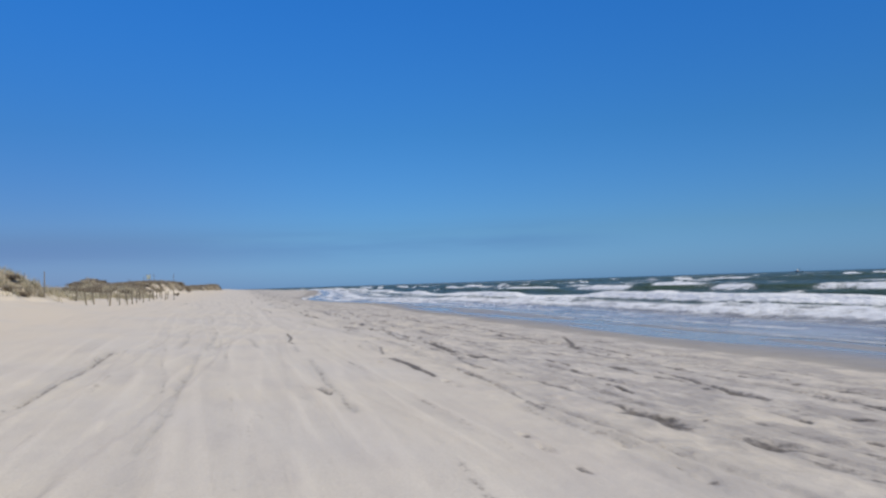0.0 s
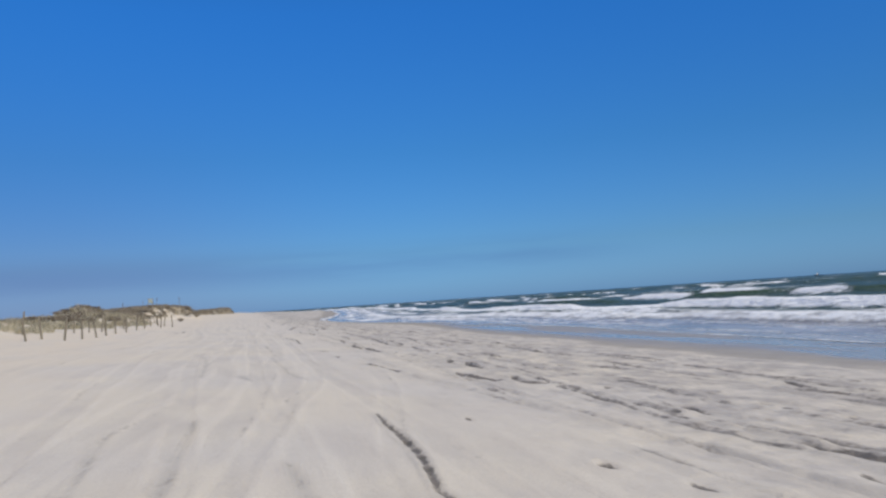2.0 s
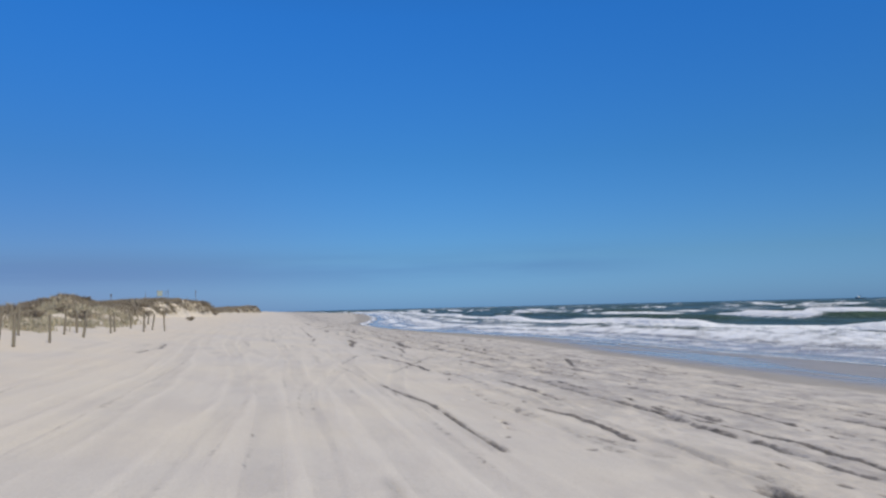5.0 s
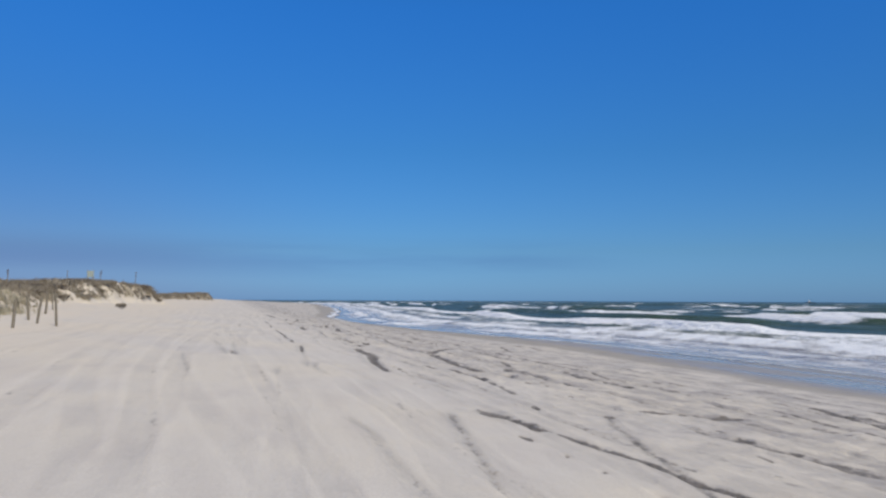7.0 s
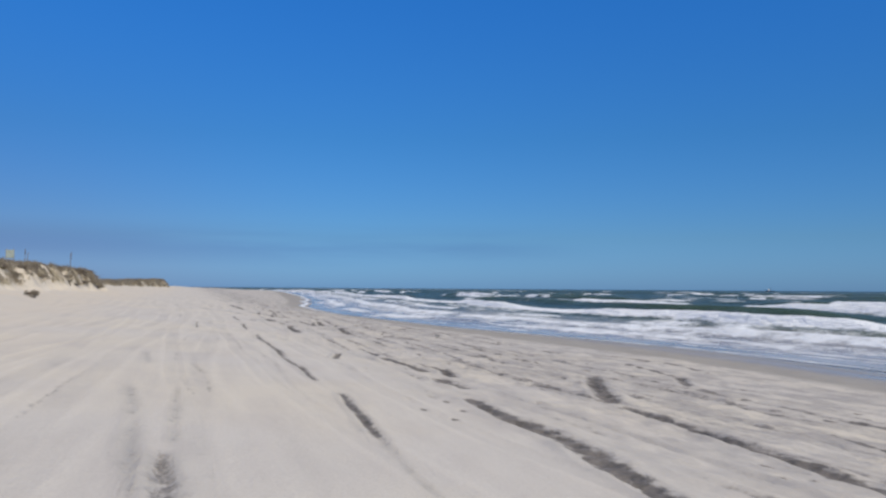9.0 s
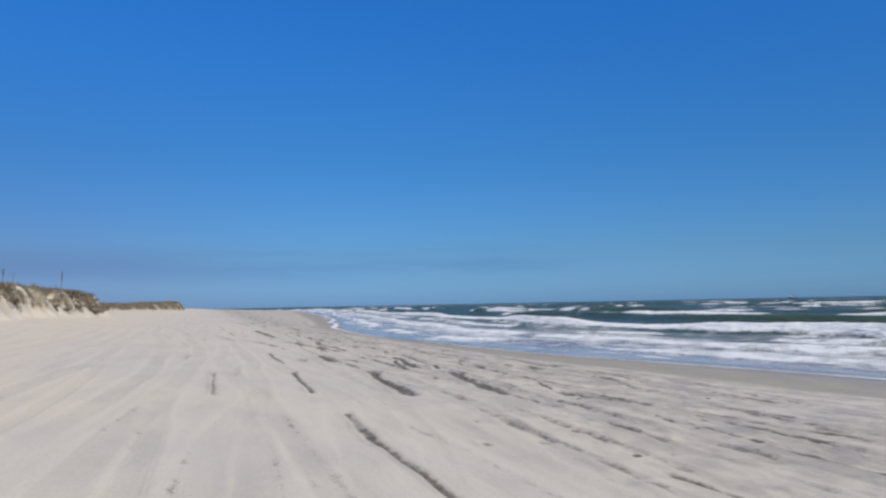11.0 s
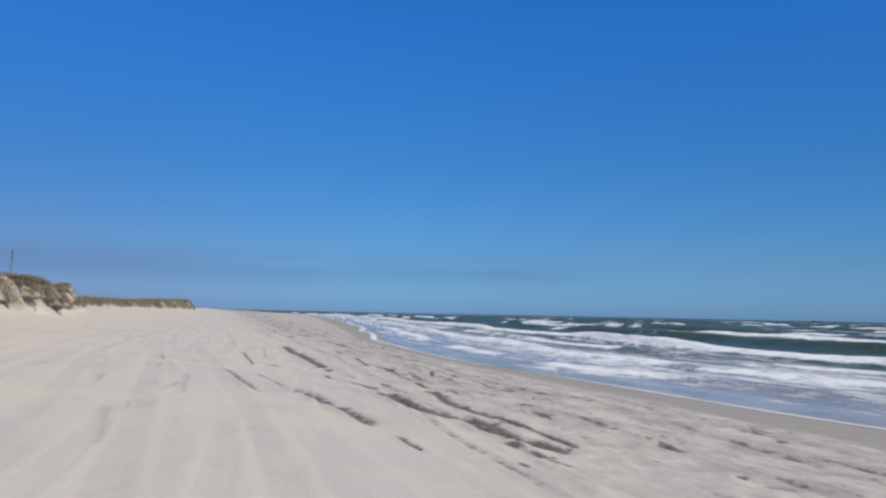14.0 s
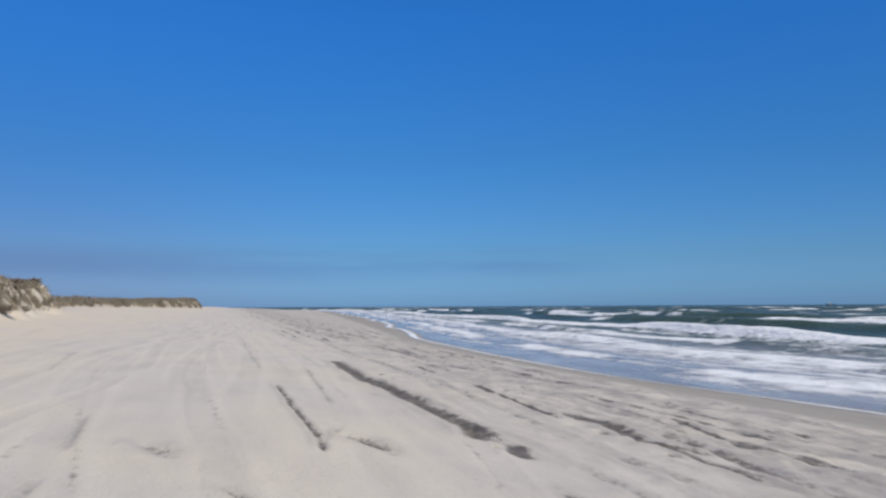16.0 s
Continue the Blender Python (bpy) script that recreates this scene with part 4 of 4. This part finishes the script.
def plant_shrubs():
    rng = random.Random(5)
    for k in range(104):
        if k < 12:
            y = rng.uniform(38, 66)
            x = float(dune_foot(np.array([y]))[0]) - rng.uniform(0.2, 4)
            size, high = rng.uniform(0.7, 1.2), rng.uniform(0.4, 0.7)
        elif k < 42:
            y = rng.uniform(96, 117)
            x = float(dune_foot(np.array([y]))[0]) - rng.uniform(1.5, 6)
            size, high = rng.uniform(0.9, 1.6), rng.uniform(0.3, 0.55)
        else:
            y = rng.uniform(132, 229)
            x = float(dune_foot(np.array([y]))[0]) - rng.choice((rng.uniform(0.7, 2.2), rng.uniform(1.5, 5)))
            size, high = rng.uniform(0.6, 1.3), rng.uniform(0.25, 0.55)
        shrub(x, y, size, high, 300 + k)
    for k in range(12):
        shrub(-26.0 + rng.uniform(-3.0, 3.0), 152 + rng.uniform(-7, 7), rng.uniform(0.8, 1.5), rng.uniform(0.35, 0.65), 380 + k)
    shrub(-10.4, 147.5, 0.7, 0.5, 410)


plant_shrubs()


# ---- fence posts ----
def fence_post(x, y, high, radius, lean_x, lean_y, turn, seed):
    rng = random.Random(seed)
    bm = bmesh.new()
    rings = []
    for j, (h, r) in enumerate(((-0.4, 1.06), (0.0, 1.06), (0.3 * high, 1.0), (0.7 * high, 0.97), (high - 0.02, 0.95), (high, 0.82))):
        rings.append([bm.verts.new(((radius * r * (1 + rng.uniform(-0.05, 0.05))) * math.cos(w), radius * r * math.sin(w), h + (0.03 * math.cos(w) if j > 3 else 0)))
                      for w in [2 * math.pi * k / 9 for k in range(9)]])
    for a, b in zip(rings, rings[1:]):
        for k in range(9):
            bm.faces.new((a[k], a[(k + 1) % 9], b[(k + 1) % 9], b[k])).smooth = True
    bm.faces.new(rings[-1])
    me = bpy.data.meshes.new("fence_post")
    bm.to_mesh(me)
    bm.free()
    me.materials.append(POST_WOOD)
    ob = new("fence_post", me)
    ob.matrix_world = pose(x, y, land_z(x, y), lean_y, lean_x, turn)
    return tagged(ob, "weathered round wooden fence post set in sand", "fence post", "fence posts below the dune")


def build_fence():
    rng = random.Random(9)
    front = [(-10.6, 62.9), (-9.4, 65.4), (-9.1, 68.3), (-8.85, 71.0), (-8.95, 74.9), (-9.15, 79.8), (-9.0, 83.6), (-9.0, 89.0),
             (-9.3, 96.6), (-8.55, 102.5), (-8.7, 107.0), (-7.85, 106.4)]
    rear = [(-13.4, 63.2), (-10.6, 66.0), (-12.6, 70.4), (-11.2, 76.9), (-10.85, 79.9), (-10.5, 82.7), (-10.9, 86.4), (-10.15, 90.5),
            (-10.4, 94.0), (-9.6, 99.3), (-9.8, 105.6), (-9.5, 109.2), (-10.6, 118.0), (-11.6, 125.0)]
    for k, (x, y) in enumerate(front + rear):
        fence_post(x, y, rng.uniform(1.0, 1.3), rng.uniform(0.042, 0.06), rng.uniform(-9, 5), rng.uniform(-5, 5), rng.uniform(0, 360), 400 + k)


build_fence()


# ---- poles and signs on the dune ----
def rod(bm, a, b, r, n=7):
    a, b = Vector(a), Vector(b)
    side = (b - a).cross(Vector((0.31, 0.74, 0.21))).normalized()
    up = side.cross(b - a).normalized()
    ends = [[bm.verts.new(p + (side * math.cos(w) + up * math.sin(w)) * r) for w in [2 * math.pi * k / n for k in range(n)]] for p in (a, b)]
    for k in range(n):
        bm.faces.new((ends[0][k], ends[0][(k + 1) % n], ends[1][(k + 1) % n], ends[1][k]))
    bm.faces.new(ends[1])
    bm.faces.new(ends[0][::-1])


def slab(bm, centre, size, soft=0.01):
    made = bmesh.ops.create_cube(bm, size=1)["verts"]
    bmesh.ops.scale(bm, vec=size, verts=made)
    bmesh.ops.translate(bm, vec=centre, verts=made)
    edges = list({e for v in made for e in v.link_edges})
    bmesh.ops.bevel(bm, geom=edges, offset=soft, segments=1, affect="EDGES")


def marker_pole(x, y, top, plate, turn=0.0):
    z = land_z(x, y)
    root = new("marker_pole")
    root.matrix_world = pose(x, y, z, 0, 1.5, turn)
    bm = bmesh.new()
    rod(bm, (0, 0, -0.4), (0, 0, top - z), 0.035)
    part("pole", bm, POST_WOOD, root)
    if plate:
        bm = bmesh.new()
        slab(bm, (0, -0.05, top - z - plate / 2), (0.13, 0.02, plate), 0.004)
        part("marker_plate", bm, SIGN_FACE, root, "narrow dark marker plate")
    return tagged(root, "thin marker pole standing in the dune grass", "pole", "poles on the dune")


def board_sign(x, y, top):
    z = land_z(x, y)
    root = new("board_sign")
    root.matrix_world = pose(x, y, z, 0, 0, 12)
    for s in (-0.36, 0.36):
        bm = bmesh.new()
        slab(bm, (s, 0.05, (top - z) / 2 - 0.3), (0.08, 0.08, top - z + 0.55), 0.006)
        part("post", bm, POST_WOOD, root)
    bm = bmesh.new()
    slab(bm, (0, 0, top - z - 0.55), (0.75, 0.03, 0.85), 0.006)
    part("board", bm, PALE_BOARD, root, "pale faded blank board")
    return tagged(root, "pale weathered notice board on two posts", "sign")


marker_pole(-18.0, 188.0, 5.5, 0.5)
marker_pole(-14.6, 197.0, 5.6, 0.8, 20)
marker_pole(-13.6, 64.0, 3.35, 0.0)
marker_pole(-17.0, 159.1, 4.5, 0.0)
marker_pole(-16.5, 134.5, 3.75, 0.25)
marker_pole(-20.5, 204.0, 5.8, 0.0)
board_sign(-18.6, 183.5, 5.4)


# ---- fishing boat on the horizon ----
def fishing_boat(x, y, turn):
    root = new("fishing_boat")
    root.matrix_world = pose(x, y, SEA, 0, 0, turn)
    bm = bmesh.new()
    stations = ((-11, 2.2, 2.0), (-7, 2.9, 1.8), (0, 3.1, 1.9), (6, 2.6, 2.5), (9.5, 1.2, 3.3), (11, 0.05, 3.8))
    rows = []
    for sx, half, deck in stations:
        rows.append([bm.verts.new(p) for p in ((sx, -half, deck), (sx * 0.96, -half * 0.75, -0.6), (sx * 0.96, half * 0.75, -0.6), (sx, half, deck))])
    for a, b in zip(rows, rows[1:]):
        for k in range(3):
            bm.faces.new((a[k], b[k], b[k + 1], a[k + 1]))
        bm.faces.new((a[3], b[3], b[0], a[0]))
    bm.faces.new(rows[0])
    bmesh.ops.recalc_face_normals(bm, faces=bm.faces)
    part("hull", bm, HULL, root, "dark painted hull")
    bm = bmesh.new()
    slab(bm, (3.5, 0, 3.6), (4.5, 3.6, 3.2), 0.2)
    slab(bm, (4.0, 0, 5.8), (3.0, 2.8, 1.6), 0.15)
    part("wheelhouse", bm, CABIN, root, "pale wheelhouse")
    bm = bmesh.new()
    rod(bm, (0.5, 0, 2), (0.5, 0, 11), 0.16)
    part("mast", bm, HULL, root)
    for s in (-1, 1):
        bm = bmesh.new()
        rod(bm, (0.5, 0.4 * s, 3), (-2.0, 6.5 * s, 9.5), 0.11)
        part("outrigger", bm, HULL, root)
    bm = bmesh.new()
    rod(bm, (-8, -1.8, 1.8), (-8, -1.8, 6), 0.14)
    rod(bm, (-8, 1.8, 1.8), (-8, 1.8, 6), 0.14)
    rod(bm, (-8, -1.9, 6), (-8, 1.9, 6), 0.14)
    part("stern_gantry", bm, HULL, root)
    return tagged(root, "dark fishing boat with pale wheelhouse far out at sea", "boat")


fishing_boat(1373, 1792, 140)
